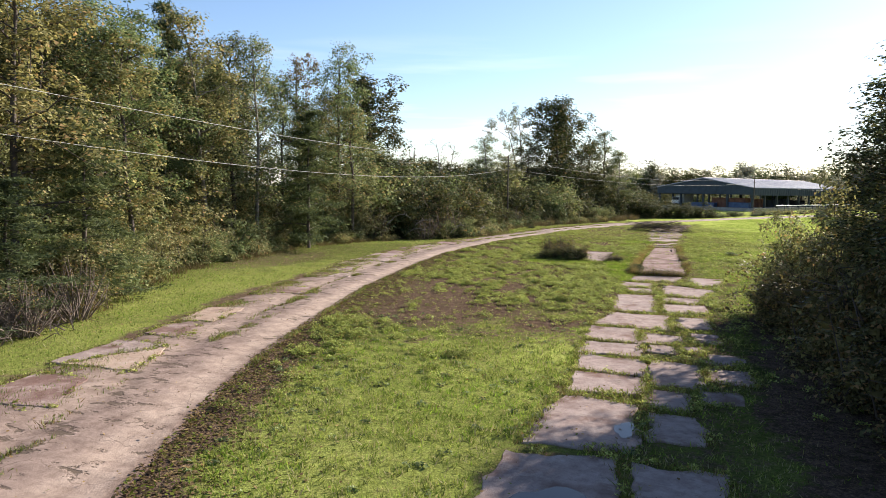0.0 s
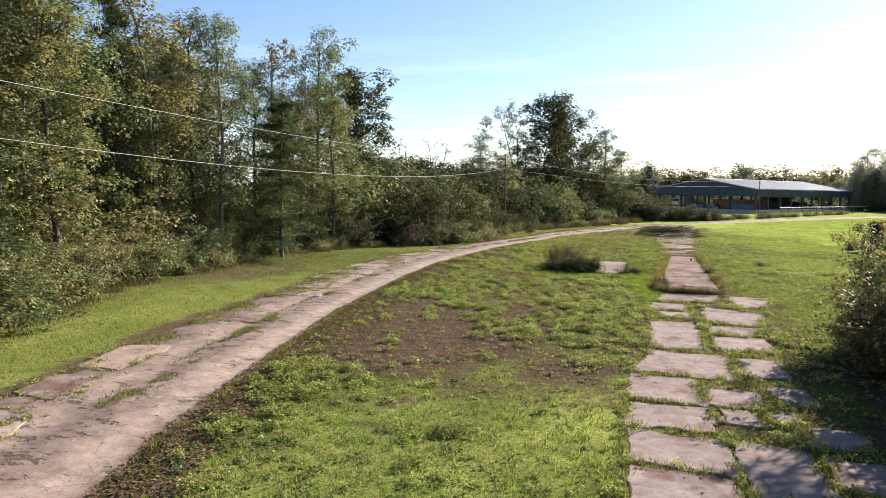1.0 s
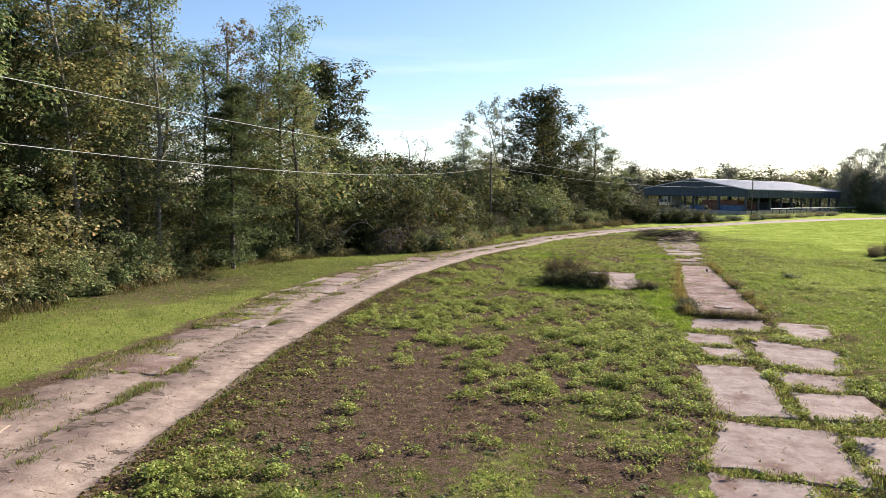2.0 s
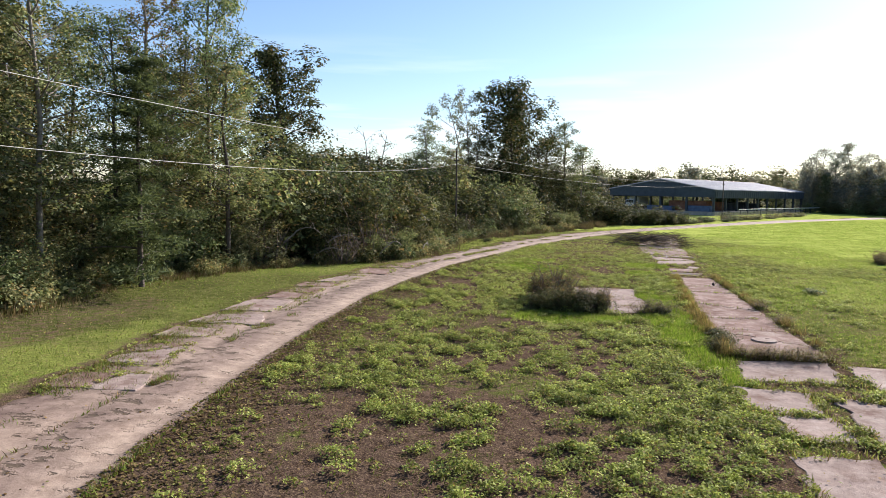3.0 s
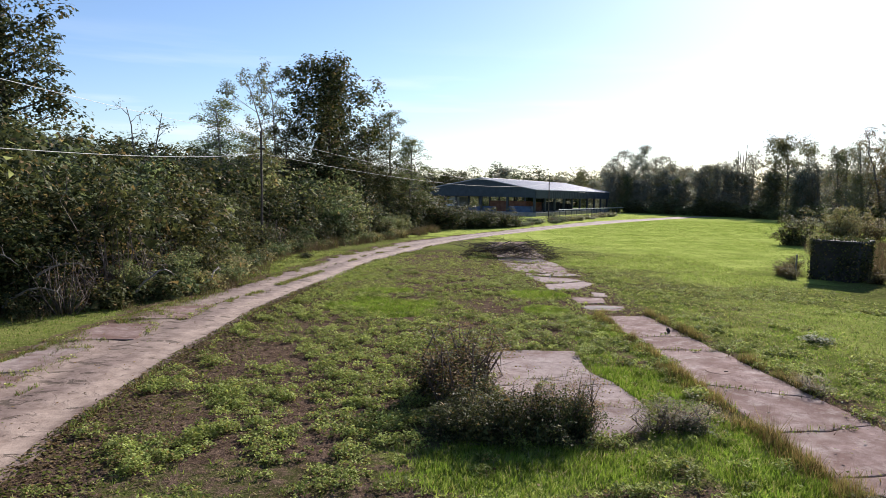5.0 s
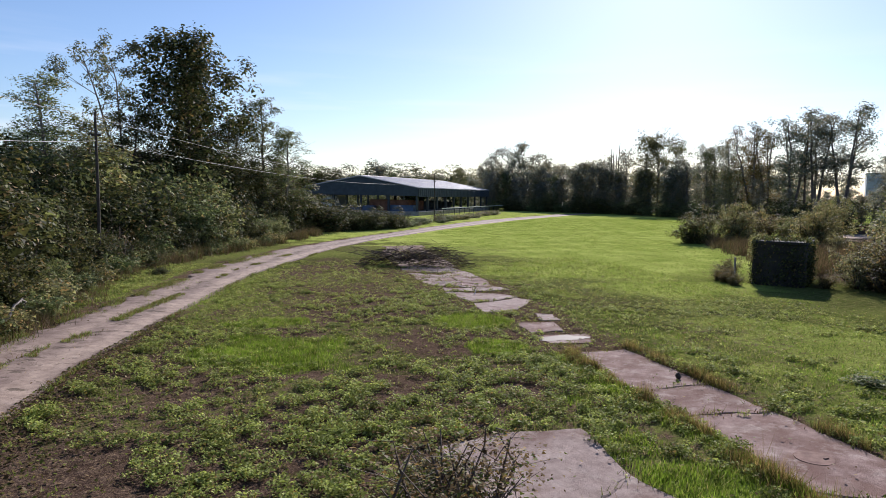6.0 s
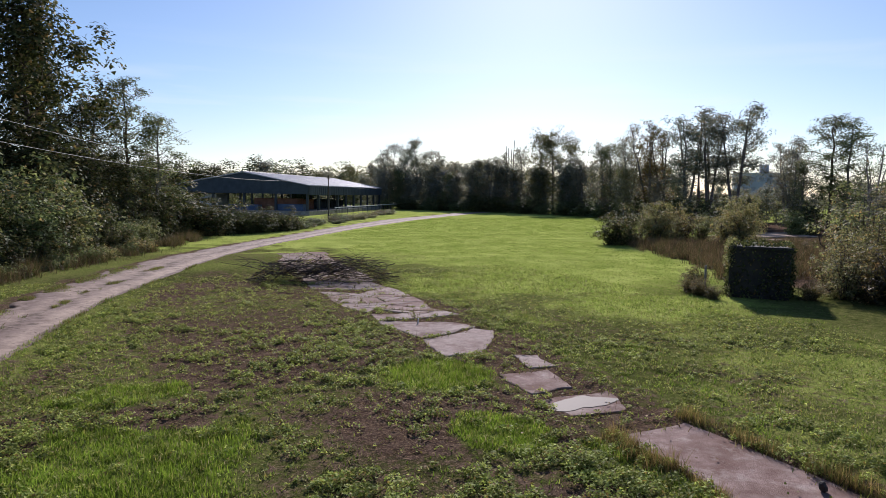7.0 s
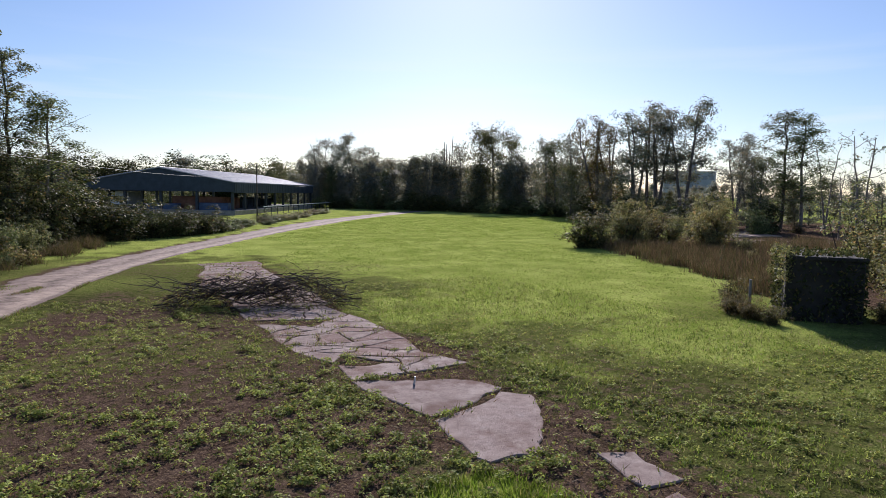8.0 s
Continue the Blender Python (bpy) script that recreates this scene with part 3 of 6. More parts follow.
def build_road():
    """The curved sandy track, its edges uneven, its uv across and along it."""
    ys = np.concatenate([np.arange(-30, 100, 0.22), np.arange(100, 230, 0.9)])
    n = 26
    jl = 1.5 * (fbm(ys / 1.3, ys * 0 + 3.3, 61, 4) - 0.5) + 0.5 * (vnoise(ys / 0.35, ys * 0, 62) - 0.5)
    jr = 0.5 * (fbm(ys / 2.6, ys * 0 + 8.3, 63, 3) - 0.5) + 0.1 * (vnoise(ys / 0.3, ys * 0, 64) - 0.5)
    u = np.linspace(0, 1, n)
    x0, x1 = (road_l(ys) + jl)[:, None], (road_r(ys) + jr)[:, None]
    gx = x0 + (x1 - x0) * u[None, :]
    gy = np.repeat(ys[:, None], n, 1)
    rut = -0.035 * np.exp(-((u - 0.47) / 0.07) ** 2) - 0.035 * np.exp(-((u - 0.87) / 0.07) ** 2)
    crown = 0.03 * (1 - (2 * u - 1) ** 2)
    gz = ground_z(gx, gy) + 0.012 + (rut + crown)[None, :] + 0.035 * (fbm(gx / 0.7, gy / 0.7, 65, 3) - 0.5)
    gz[:, 0] -= 0.07
    gz[:, -1] -= 0.07
    i, j = np.meshgrid(np.arange(n - 1), np.arange(len(ys) - 1), indexing="xy")
    a = j * n + i
    f = np.stack([a, a + 1, a + n + 1, a + n], -1).reshape(-1, 4)
    me = mesh_of("road", np.stack([gx, gy, gz], -1).reshape(-1, 3), f, ROAD, True)
    uvs = np.stack([np.repeat(u[None, :], len(ys), 0), gy / 5.0], -1).reshape(-1, 2)
    me.uv_layers.new(name="UVMap").data.foreach_set("uv", uvs[f.ravel()].astype(np.float32).ravel())
    return tagged(new("road", me), "curving sandy track worn over old pale concrete", "road", kind="structure")


road = build_road()

# ---------------------------------------------------------------- trees and shrubs
PROTO = {}


def grow_tree(rng, h, w, base, leaves, leaf, lean=0.0, clump=0.75, bare_top=0.0, forks=1, bark_r=0.012, rough=False, core=0.15):
    """A tapered, slightly bent trunk with limbs and twigs, and leaves in loose clumps round the twigs.
    core: the share of the leaves that hugs the trunk; rough: fewer sides and no twigs, for trees far off."""
    wood, centres, inner = Soup(), [], []
    for k in range(forks):
        off = rng.uniform(-1, 1, 2) * (0.06 * h if forks > 1 else 0)
        top = np.array([rng.uniform(-0.05, 0.05) * h + lean * h + off[0] * 3, rng.uniform(-0.05, 0.05) * h + off[1] * 3, h * rng.uniform(0.93, 1.0)])
        s = np.linspace(0, 1, 9)
        bend = np.cumsum(rng.normal(size=(9, 2)) * 0.012 * h, 0) * s[:, None]
        path = np.stack([top[0] * s ** 1.3 + bend[:, 0] + off[0] * 0.2, top[1] * s ** 1.3 + bend[:, 1] + off[1] * 0.2, top[2] * s - 0.15], 1)
        wood.tube(path, h * bark_r * (1.12 - s) ** 0.8 + 0.012, 4 if rough else 7)
        n = (11 if rough else int(rng.integers(22, 28))) if forks == 1 else int(rng.integers(8, 12))
        for i in range(n):
            f = base + (0.98 - base) * (i + rng.uniform(0, 0.9)) / n
            p0 = np.array([np.interp(f, s, path[:, c]) for c in range(3)])
            az_b = i * 2.4 + rng.uniform(-0.5, 0.5)
            g = (f - base) / (1 - base)
            length = 0.5 * w * (0.30 + 0.70 * math.sin(math.pi * min(1, 0.25 + 0.72 * g))) * rng.uniform(0.55, 1.2)
            rise = rng.uniform(0.1, 0.6) + 0.7 * g
            d = np.array([math.cos(az_b), math.sin(az_b), rise])
            q = np.linspace(0, 1, 3 if rough else 5)
            limb = p0 + length * q[:, None] * d / np.linalg.norm(d[:2]) * [1, 1, 0.8] + rng.normal(size=(len(q), 3)) * 0.06 * length * q[:, None]
            wood.tube(limb, h * bark_r * 0.42 * (1.05 - f * 0.6) * (1.1 - q) + 0.008, 3 if rough else 4)
            tips = [limb[-1], limb[-2], (limb[-1] + limb[-2]) / 2]
            for _ in range(3):
                e = limb[rng.integers(len(q) // 2, len(q))] + rng.normal(size=3) * [0.35, 0.35, 0.45] * max(length, 0.8) * 0.75
                if not rough:
                    st = limb[rng.integers(1, 4)]
                    wood.tube(np.array([st, (st + e) / 2 + rng.normal(size=3) * 0.05 * length, e]), [0.026, 0.016, 0.006], 3)
                tips.append(e)
            if rng.random() >= bare_top:
                centres += tips
                inner += [p0 + (limb[-1] - p0) * 0.3, p0 + [0, 0, 0.3]]
    centres, inner = np.array(centres), np.array(inner)
    n_in = int(leaves * core)
    kept = centres[rng.random(len(centres)) < (0.9 if rough else 0.75)]
    p1, o1 = lobed(rng, kept, clump * rng.uniform(0.4, 1.05, len(kept)), leaves - n_in, 1.0)
    o2 = bunched(rng, n_in) * [0.15 * w, 0.15 * w, 0.04 * h]
    pts = np.concatenate([p1, inner[rng.integers(0, len(inner), n_in)] + o2])
    low = pts[:, 2] < 0.1
    pts[low, 2] = rng.uniform(0.1, 0.6, low.sum())
    v, fc = leaf_tris(pts, leaf * rng.uniform(0.6, 1.3, leaves), rng, toward=facing(np.concatenate([o1, o2]) + [0, 0, 0.1]))
    return wood, (v, fc)


def grow_pine(rng, h, w, base, leaves):
    """Straight trunk with level whorls of needle tufts."""
    wood, cen = Soup(), []
    s = np.linspace(0, 1, 8)
    path = np.stack([rng.normal(size=8) * 0.03, rng.normal(size=8) * 0.03, h * s - 0.15], 1)
    wood.tube(path, 0.0085 * h * (1.08 - s) + 0.01, 7)
    for i in range(26):
        f = base + (0.98 - base) * i / 26
        length = 0.5 * w * (1.05 - f) / (1.05 - base) * rng.uniform(0.6, 1.1) + 0.25
        a = i * 2.4 + rng.uniform(-0.4, 0.4)
        q = np.linspace(0, 1, 5)
        limb = np.stack([math.cos(a) * length * q, math.sin(a) * length * q, f * h + length * (0.25 * q - 0.28 * q * q)], 1)
        wood.tube(limb, 0.05 * (1.1 - f) * (1.1 - q) + 0.006, 4)
        for k in (1, 2, 3, 4):
            for _ in range(3):
                cen.append(limb[k] + rng.normal(size=3) * [0.3, 0.3, 0.06] * length * 0.5)
    cen = np.array(cen)
    pick = rng.integers(0, len(cen), leaves)
    pts = cen[pick] + rng.normal(size=(leaves, 3)) * [0.3, 0.3, 0.14]
    v, fc = leaf_quads(pts, 0.17 * rng.uniform(0.6, 1.2, leaves), rng, 0.1, 0.16)
    return wood, (v, fc)


def grow_shrub(rng, h, w, leaves, leaf, stems=9, lift=0.0, ragged=0.35, dense=0.07, stray=0.10):
    """Many stems from the ground, leaves in uneven lobes down to the ground."""
    wood, cen, thick = Soup(), [], min(1.0, h / 4.0)
    for i in range(stems):
        a, r = rng.uniform(0, 2 * math.pi), rng.uniform(0.2, 1.0)
        hh = h * rng.uniform(0.55, 1.0) * (1 - 0.35 * r)
        e = np.array([math.cos(a) * r * w * 0.5, math.sin(a) * r * w * 0.5, hh])
        st = e * [0.25, 0.25, 0] + [0, 0, -0.1]
        m = (st + e) / 2 + rng.normal(size=3) * 0.08 * h
        wood.tube(np.array([st, (st + m) / 2, m, (m + e) / 2, e]), thick * np.array([0.045, 0.038, 0.03, 0.02, 0.008]), 4)
        for f in np.linspace(0.12 + lift, 1.0, 7):
            p = st + (e - st) * f if f > 0.5 else st + (m - st) * f * 2
            cen.append(p + rng.normal(size=3) * [w * stray, w * stray, h * stray * 0.5])
            if rng.random() < 0.4:
                tw = p + rng.normal(size=3) * [w * 0.14, w * 0.14, h * 0.1]
                wood.tube(np.array([p, (p + tw) / 2, tw]), thick * np.array([0.014, 0.01, 0.004]), 3)
                cen.append(tw)
    cen = np.array(cen)
    cen[:, 2] = np.maximum(cen[:, 2], 0.12)
    kept = cen[rng.random(len(cen)) < 0.7]
    pts, o = lobed(rng, kept, ragged * rng.uniform(0.5, 1.5, len(kept)), leaves, 0.85)
    pts[:, 2] = np.abs(pts[:, 2]) + 0.02
    size = leaf * rng.uniform(0.6, 1.3, leaves)
    k = int(leaves * dense)
    if k:
        # oversized leaves added deep inside to block light, so that the mass closes dark
        deep = cen[rng.integers(0, len(cen), k)] * rng.uniform(0.25, 0.8, (k, 1)) * [1, 1, 1.05] + rng.normal(size=(k, 3)) * 0.12
        deep[:, 2] = np.abs(deep[:, 2]) + 0.1
        pts, o, size = np.concatenate([pts, deep]), np.concatenate([o, rng.normal(size=(k, 3))]), np.concatenate([size, leaf * rng.uniform(2.0, 3.4, k)])
    v, fc = leaf_tris(pts, size, rng, 0.25, toward=facing(o + [0, 0, 0.08]))
    return wood, (v, fc)


def make_plant(key, name, grown, bark, leaf_mat, label, category, group, size):
    """Stores a plant as trunk and crown under one base, to be placed by plant()."""
    wood, (v, f) = grown
    PROTO[key] = [None, name, wood.mesh(name + "_trunk", bark, True), mesh_of(name + "_crown", v, f, leaf_mat), label, category, group, size]


def plant(key, x, y, h, w=None, turn=None, rng=random, label=""):
    """Sets one plant of that kind on the ground, scaled to its height and width."""
    first, name, wood, crown, text, category, group, (h0, w0) = PROTO[key]
    sx = (w / w0) if w else (h / h0)
    m = pose(x, y, float(ground_z(x, y)) - 0.03, 0, 0, rng.uniform(0, 360) if turn is None else turn) @ Matrix.Diagonal((sx, sx, h / h0, 1))
    if first is None:
        ob = tagged(new(name), text, category, group)
        put("trunk" if category == "tree" else "stem", wood, ob)
        put("crown" if category == "tree" else "foliage", crown, ob)
        ob.matrix_basis = m
        PROTO[key][0] = ob
    else:
        scale = first.scale.copy()
        first.scale = (1, 1, 1)
        ob = copy_thing(first, m)
        first.scale = scale
    if label:
        tagged(ob, label)
    return ob


G = np.random.default_rng(11)
T = "tall leafy tree in the dense wood beside the track"
for k in range(5):
    make_plant("broad%d" % k, "broadleaf_tree", grow_tree(G, 15, 6.0, 0.26, 14500, 0.128, clump=1.1, bark_r=0.009, core=0.05), BARK, (LEAF_WOOD, LEAF_WOOD, LEAF_YELLOW, LEAF_DARK, LEAF_WOOD)[k], T, "tree", "trees of the wood", (15, 6.0))
for k in range(4):
    make_plant("slim%d" % k, "slender_tree", grow_tree(G, 14, 3.6, 0.24, 8600, 0.12, clump=0.9, bark_r=0.008, core=0.04), (BARK, PALE_BARK, BARK, PALE_BARK)[k], (LEAF_YELLOW, LEAF_WOOD, LEAF_GREY, LEAF_YELLOW)[k],
               "slender young tree with thin olive foliage in the wood", "tree", "trees of the wood", (14, 3.6))
make_plant("russet", "russet_tree", grow_tree(G, 17, 5.0, 0.3, 8000, 0.125, clump=0.65, core=0.15), PALE_BARK, LEAF_BROWN, "tall tree with thin russet autumn foliage", "tree", "trees of the wood", (17, 5.0))
for k in range(2):
    make_plant("pine%d" % k, "pine_tree", grow_pine(G, 13, 5.5, 0.06, 15000), BARK, LEAF_PINE, "green pine with level whorls of soft needles", "tree", "pines of the wood", (13, 5.5))
make_plant("open", "open_crowned_tree", grow_tree(G, 17, 7.4, 0.32, 13000, 0.25, clump=1.5, bare_top=0.05, bark_r=0.016, core=0.16), BARK, LEAF_DARK, "dark open-crowned oak standing above the scrub", "tree", "", (17, 9.0))
make_plant("big", "dense_tree", grow_tree(G, 17.6, 7.6, 0.05, 16000, 0.27, clump=2.0, core=0.12), BARK, LEAF_DARK, "large dense dark green tree above the scrub", "tree", "", (17.6, 9.5))
make_plant("thin", "sparse_tree", grow_tree(G, 17, 7.0, 0.5, 7500, 0.17, clump=0.95, lean=-0.12, forks=2, bark_r=0.008, core=0.0), PALE_BARK, LEAF_GREY, "leaning pale tree with a sparse crown", "tree", "", (17, 7.0))
for k in range(4):
    make_plant("shrub%d" % k, "shrub", grow_shrub(G, 4.0, 4.0, 6400, 0.115, 15, 0.0, 0.6), BARK, (LEAF_WOOD, LEAF_YELLOW, LEAF_WOOD, LEAF_GREY)[k],
               "leafy green shrub at the edge of the wood", "shrub", "undergrowth of the wood", (4.0, 4.0))
for k in range(3):
    make_plant("low%d" % k, "low_shrub", grow_shrub(G, 1.1, 1.5, 1500, 0.085, 11, 0.0, 0.26), BARK, (LEAF_WOOD, LEAF_DARK, LEAF_YELLOW)[k],
               "low leafy bush at the grassy foot of the wood", "shrub", "low bushes along the verge", (1.1, 1.5))
for k in range(3):
    make_plant("thicket%d" % k, "thicket_shrub", grow_shrub(G, 6.0, 5.5, 5600, 0.19, 15, 0.0, 0.8), BARK, (LEAF_DARK, LEAF_WOOD, LEAF_DARK)[k],
               "dark tangled shrub of the roadside thicket", "shrub", "roadside thicket", (6.0, 5.5))
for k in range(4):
    make_plant("far%d" % k, "distant_tree", grow_tree(G, 16, 5.5 if k % 2 else 7.0, 0.10, 7200, 0.235, clump=1.6, core=0.15, forks=3 if k % 2 else 1), HAZED_BARK, (LEAF_HAZED, LEAF_HAZED, LEAF_GREY, LEAF_HAZED)[k],
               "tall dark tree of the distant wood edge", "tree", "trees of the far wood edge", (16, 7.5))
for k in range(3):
    make_plant("rear%d" % k, "background_tree", grow_tree(G, 14, 7.0, 0.04, 4200, 0.36, clump=2.1, rough=True, core=0.4), BARK, (LEAF_HAZED, LEAF_GREY, LEAF_HAZED)[k],
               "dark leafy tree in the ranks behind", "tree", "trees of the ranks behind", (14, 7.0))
    make_plant("rearthicket%d" % k, "background_shrub", grow_shrub(G, 6.0, 6.0, 3400, 0.2, 12, 0.0, 0.9), BARK, (LEAF_DARK, LEAF_DARK, LEAF_WOOD)[k],
               "dark shrub deep in the thicket", "shrub", "shrubs of the ranks behind", (6.0, 6.0))
make_plant("faropen", "open_distant_tree", grow_tree(G, 17, 5.2, 0.34, 9500, 0.21, clump=1.5, bare_top=0.05, bark_r=0.012, core=0.08, forks=3), HAZED_BARK, LEAF_HAZED, "open-crowned dark oak beyond the rough ground", "tree", "trees beyond the rough ground", (17, 9.0))
make_plant("farred", "distant_russet_tree", grow_tree(G, 16, 4.6, 0.22, 8200, 0.17, clump=1.2, forks=3), HAZED_BARK, LEAF_BROWN, "distant tree with russet autumn leaves", "tree", "trees of the far wood edge", (16, 7.0))
make_plant("farbare", "bare_distant_tree", grow_tree(G, 14, 5.5, 0.35, 500, 0.18, clump=0.5, forks=2, bark_r=0.009, core=0.0), PALE_BARK, LEAF_GREY, "nearly bare pale tree beyond the field", "tree", "bare trees beyond the field", (14, 5.5))
make_plant("bramble0", "bramble_shrub", grow_shrub(G, 3.5, 4.0, 11000, 0.082, 16, 0.0, 0.42), BARK, LEAF_YELLOW, "straggling yellow-green shrub beside the old pavement", "shrub", "shrubs beside the pavement", (3.5, 4.0))
make_plant("bramble1", "bramble_shrub", grow_shrub(G, 3.5, 4.0, 11000, 0.09, 18, 0.0, 0.5), BARK, LEAF_SCRUB, "dark vine-covered shrub beside the old pavement", "shrub", "shrubs beside the pavement", (3.5, 4.0))

for k in range(2):
    make_plant("scrub%d" % k, "scrub_bush", grow_shrub(G, 4.0, 4.0, 4800, 0.10, 24, 0.05, 0.4, 0.04), BARK, (LEAF_SCRUB, LEAF_YELLOW)[k], "half-bare straggling bush on the rough ground", "shrub", "scrub beyond the field", (4.0, 4.0))
RT = random.Random(5)
# the wood on the left: trees that stand out, then the ranks behind
for key, x, y, h, w in (("broad2", -20.6, 19.5, 12.5, 6.5), ("broad0", -26.5, 31.8, 14.3, 7.0), ("slim0", -24.2, 30.2, 12.6, 4.2), ("pine0", -27.4, 37.8, 16.5, 5.0), ("slim3", -26.0, 39.8, 16.2, 4.6),
                        ("slim2", -26.2, 43.0, 15.2, 4.2), ("slim1", -24.6, 43.6, 14.4, 4.0), ("pine1", -22.0, 46.5, 10.5, 6.0), ("russet", -27.8, 57.8, 17.2, 5.0), ("broad4", -23.3, 55.4, 15.9, 5.4),
                        ("slim0", -21.4, 53.6, 11.4, 4.0), ("pine0", -19.4, 21.5, 7.6, 5.0), ("pine1", -18.2, 17.0, 5.0, 4.5), ("broad3", -25.4, 24.5, 12.0, 6.0), ("open", -34.2, 93.3, 19.6, 11.4)):
    plant(key, x, y, h, w, rng=RT)
for rank, (back, step, low, high) in enumerate(((5.0, 3.1, 10.5, 13.5), (9.5, 3.6, 12.0, 15.0), (15.0, 4.5, 12.5, 15.5), (22.0, 6.0, 12.5, 15.0))):
    y = 4.0 + rank
    while y < 61 - rank:
        x = float(np.interp(y, [4, 20, 32, 46, 62], [-19.5, -20.0, -22.6, -23.4, -21.5])) - back + RT.uniform(-1.2, 1.2)
        key = RT.choice(["broad0", "broad1", "broad2", "broad3", "broad4", "slim0", "slim1", "slim2", "slim3", "broad1"])
        h = RT.uniform(low, high)
        if rank > 1:
            key = "rear%d" % RT.randrange(3)
        plant(key, x, y, h, h * (0.3 if key[0] == "s" else 0.42), rng=RT)
        y += step * RT.uniform(0.75, 1.25)
# undergrowth along its front
for row, (back, step, low, high) in enumerate(((1.6, 1.9, 1.9, 3.2), (3.8, 2.3, 3.4, 5.2), (7.0, 3.2, 4.0, 6.0))):
    y = 5.0
    while y < 57:
        h = RT.uniform(low, high)
        plant("shrub%d" % RT.randrange(4), float(verge_x(y)) - back + RT.uniform(-0.7, 0.5), y, h, h * RT.uniform(0.95, 1.25), rng=RT)
        y += step * RT.uniform(0.8, 1.2)
y = 8.0
while y < 100:
    h = RT.uniform(0.45, 1.25)
    plant("low%d" % RT.choice([0, 0, 1, 2]), float(verge_x(y)) - 0.55 + RT.uniform(-0.5, 0.35), y, h, h * RT.uniform(1.3, 2.0), rng=RT)
    y += RT.uniform(0.7, 1.5)
# thicket from the end of the wood to the pole and on to the open
for row, (back, step, low, high) in enumerate(((1.9, 2.3, 1.6, 3.0), (4.2, 2.6, 4.0, 6.0), (7.5, 3.0, 6.2, 8.2), (12.0, 4.0, 6.5, 8.4), (18.0, 5.0, 6.5, 8.5))):
    y = 57.0 + row
    while y < 114 + row:
        h = RT.uniform(low, high) * (1.0 if y < 98 else 0.85)
        plant(("thicket%d" if row < 2 else "rearthicket%d") % RT.choice([0, 1, 0, 1, 2]), float(verge_x(y)) - back + RT.uniform(-0.8, 0.8), y, h, h * RT.uniform(0.85, 1.1), rng=RT)
        y += step * RT.uniform(0.8, 1.2)
for key, x, y, h, w in (("thin", -13.6, 105.4, 16.4, 6.2), ("big", -7.8, 105.5, 17.6, 10.6), ("big", -8.6, 110.0, 14.5, 6.5), ("slim2", -2.0, 115.0, 14.3, 5.0), ("slim1", 0.4, 113.6, 10.6, 4.6), ("slim1", -16.6, 89.5, 11.2, 4.4),
                        ("farbare", -21.9, 87.2, 10.8, 4.5), ("slim3", -13.8, 89.2, 9.6, 4.6), ("broad3", -4.5, 113.0, 10.5, 7.0), ("broad3", -14.0, 104.0, 10.5, 7.0), ("broad1", -19.0, 97.0, 9.0, 6.5), ("broad3", -5.0, 118.5, 12.0, 7.0)):
    plant(key, x, y, h, w, rng=RT)
make_plant("barevine", "leafless_shrub", grow_shrub(G, 3.2, 3.0, 600, 0.06, 34, 0.2, 0.3, 0.0), DEAD_WOOD, LEAF_BROWN, "leafless grey tangle of vines and dead stems in the thicket", "shrub", "dead shrubs of the thicket", (3.2, 3.0))
for x, y, h in ((-15.6, 61.5, 3.6), (-17.5, 64.5, 4.4), (-15.2, 66.5, 3.0), (-14.6, 73.0, 3.2), (-16.4, 58.6, 2.6), (-11.8, 82.5, 2.8), (-20.2, 56.5, 3.4), (-17.6, 19.0, 2.6), (-17.2, 16.6, 2.2)):
    plant("barevine", x, y, h, h * 0.95, rng=RT)
for k in range(22):
    h = RT.uniform(7.0, 9.2)
    plant("rear%d" % RT.randrange(3), -34 + 1.5 * k + RT.uniform(-1.5, 1.5), 84 + 2.2 * k + RT.uniform(-3, 3), h, h * RT.uniform(0.6, 0.8), rng=RT)


def fallen_limb(x, y, z, run, rise, turn, seed):
    """A dead limb, bent over, caught in the front of the thicket."""
    rng = np.random.default_rng(seed)
    q = np.linspace(0, 1, 10)
    s = Soup()
    pts = np.stack([run * q, 0.25 * np.sin(q * 3 + seed), rise * np.sin(q * 2.6)], 1) + rng.normal(size=(10, 3)) * 0.03
    s.tube(pts, 0.055 - 0.04 * q, 6)
    ob = root("fallen_limb", x, y, z, "bare pale dead limb hanging in the thicket's front", "branch", "dead limbs in the thicket", turn)
    put("bough", s.mesh("bough", PALE_BARK, True), ob)
    for _ in range(4):
        k = rng.integers(3, 9)
        e = pts[k] + rng.normal(size=3) * [0.35, 0.3, 0.25]
        t = Soup()
        t.tube(np.array([pts[k], (pts[k] + e) / 2 + rng.normal(size=3) * 0.05, e]), [0.018, 0.012, 0.005], 4)
        put("twig", t.mesh("twig", PALE_BARK, True), ob)


for n, (x, y, z, run, rise, turn) in enumerate(((-19.4, 56.8, 1.3, 2.2, 0.9, 20), (-17.2, 58.4, 1.2, 1.8, 0.5, 35), (-18.0, 57.6, 0.3, 2.0, 0.7, 10), (-14.6, 60.6, 0.4, 2.0, 0.8, 60), (-12.8, 64.2, 0.3, 1.7, 0.6, 70))):
    fallen_limb(x, y, z, run, rise, turn, n)
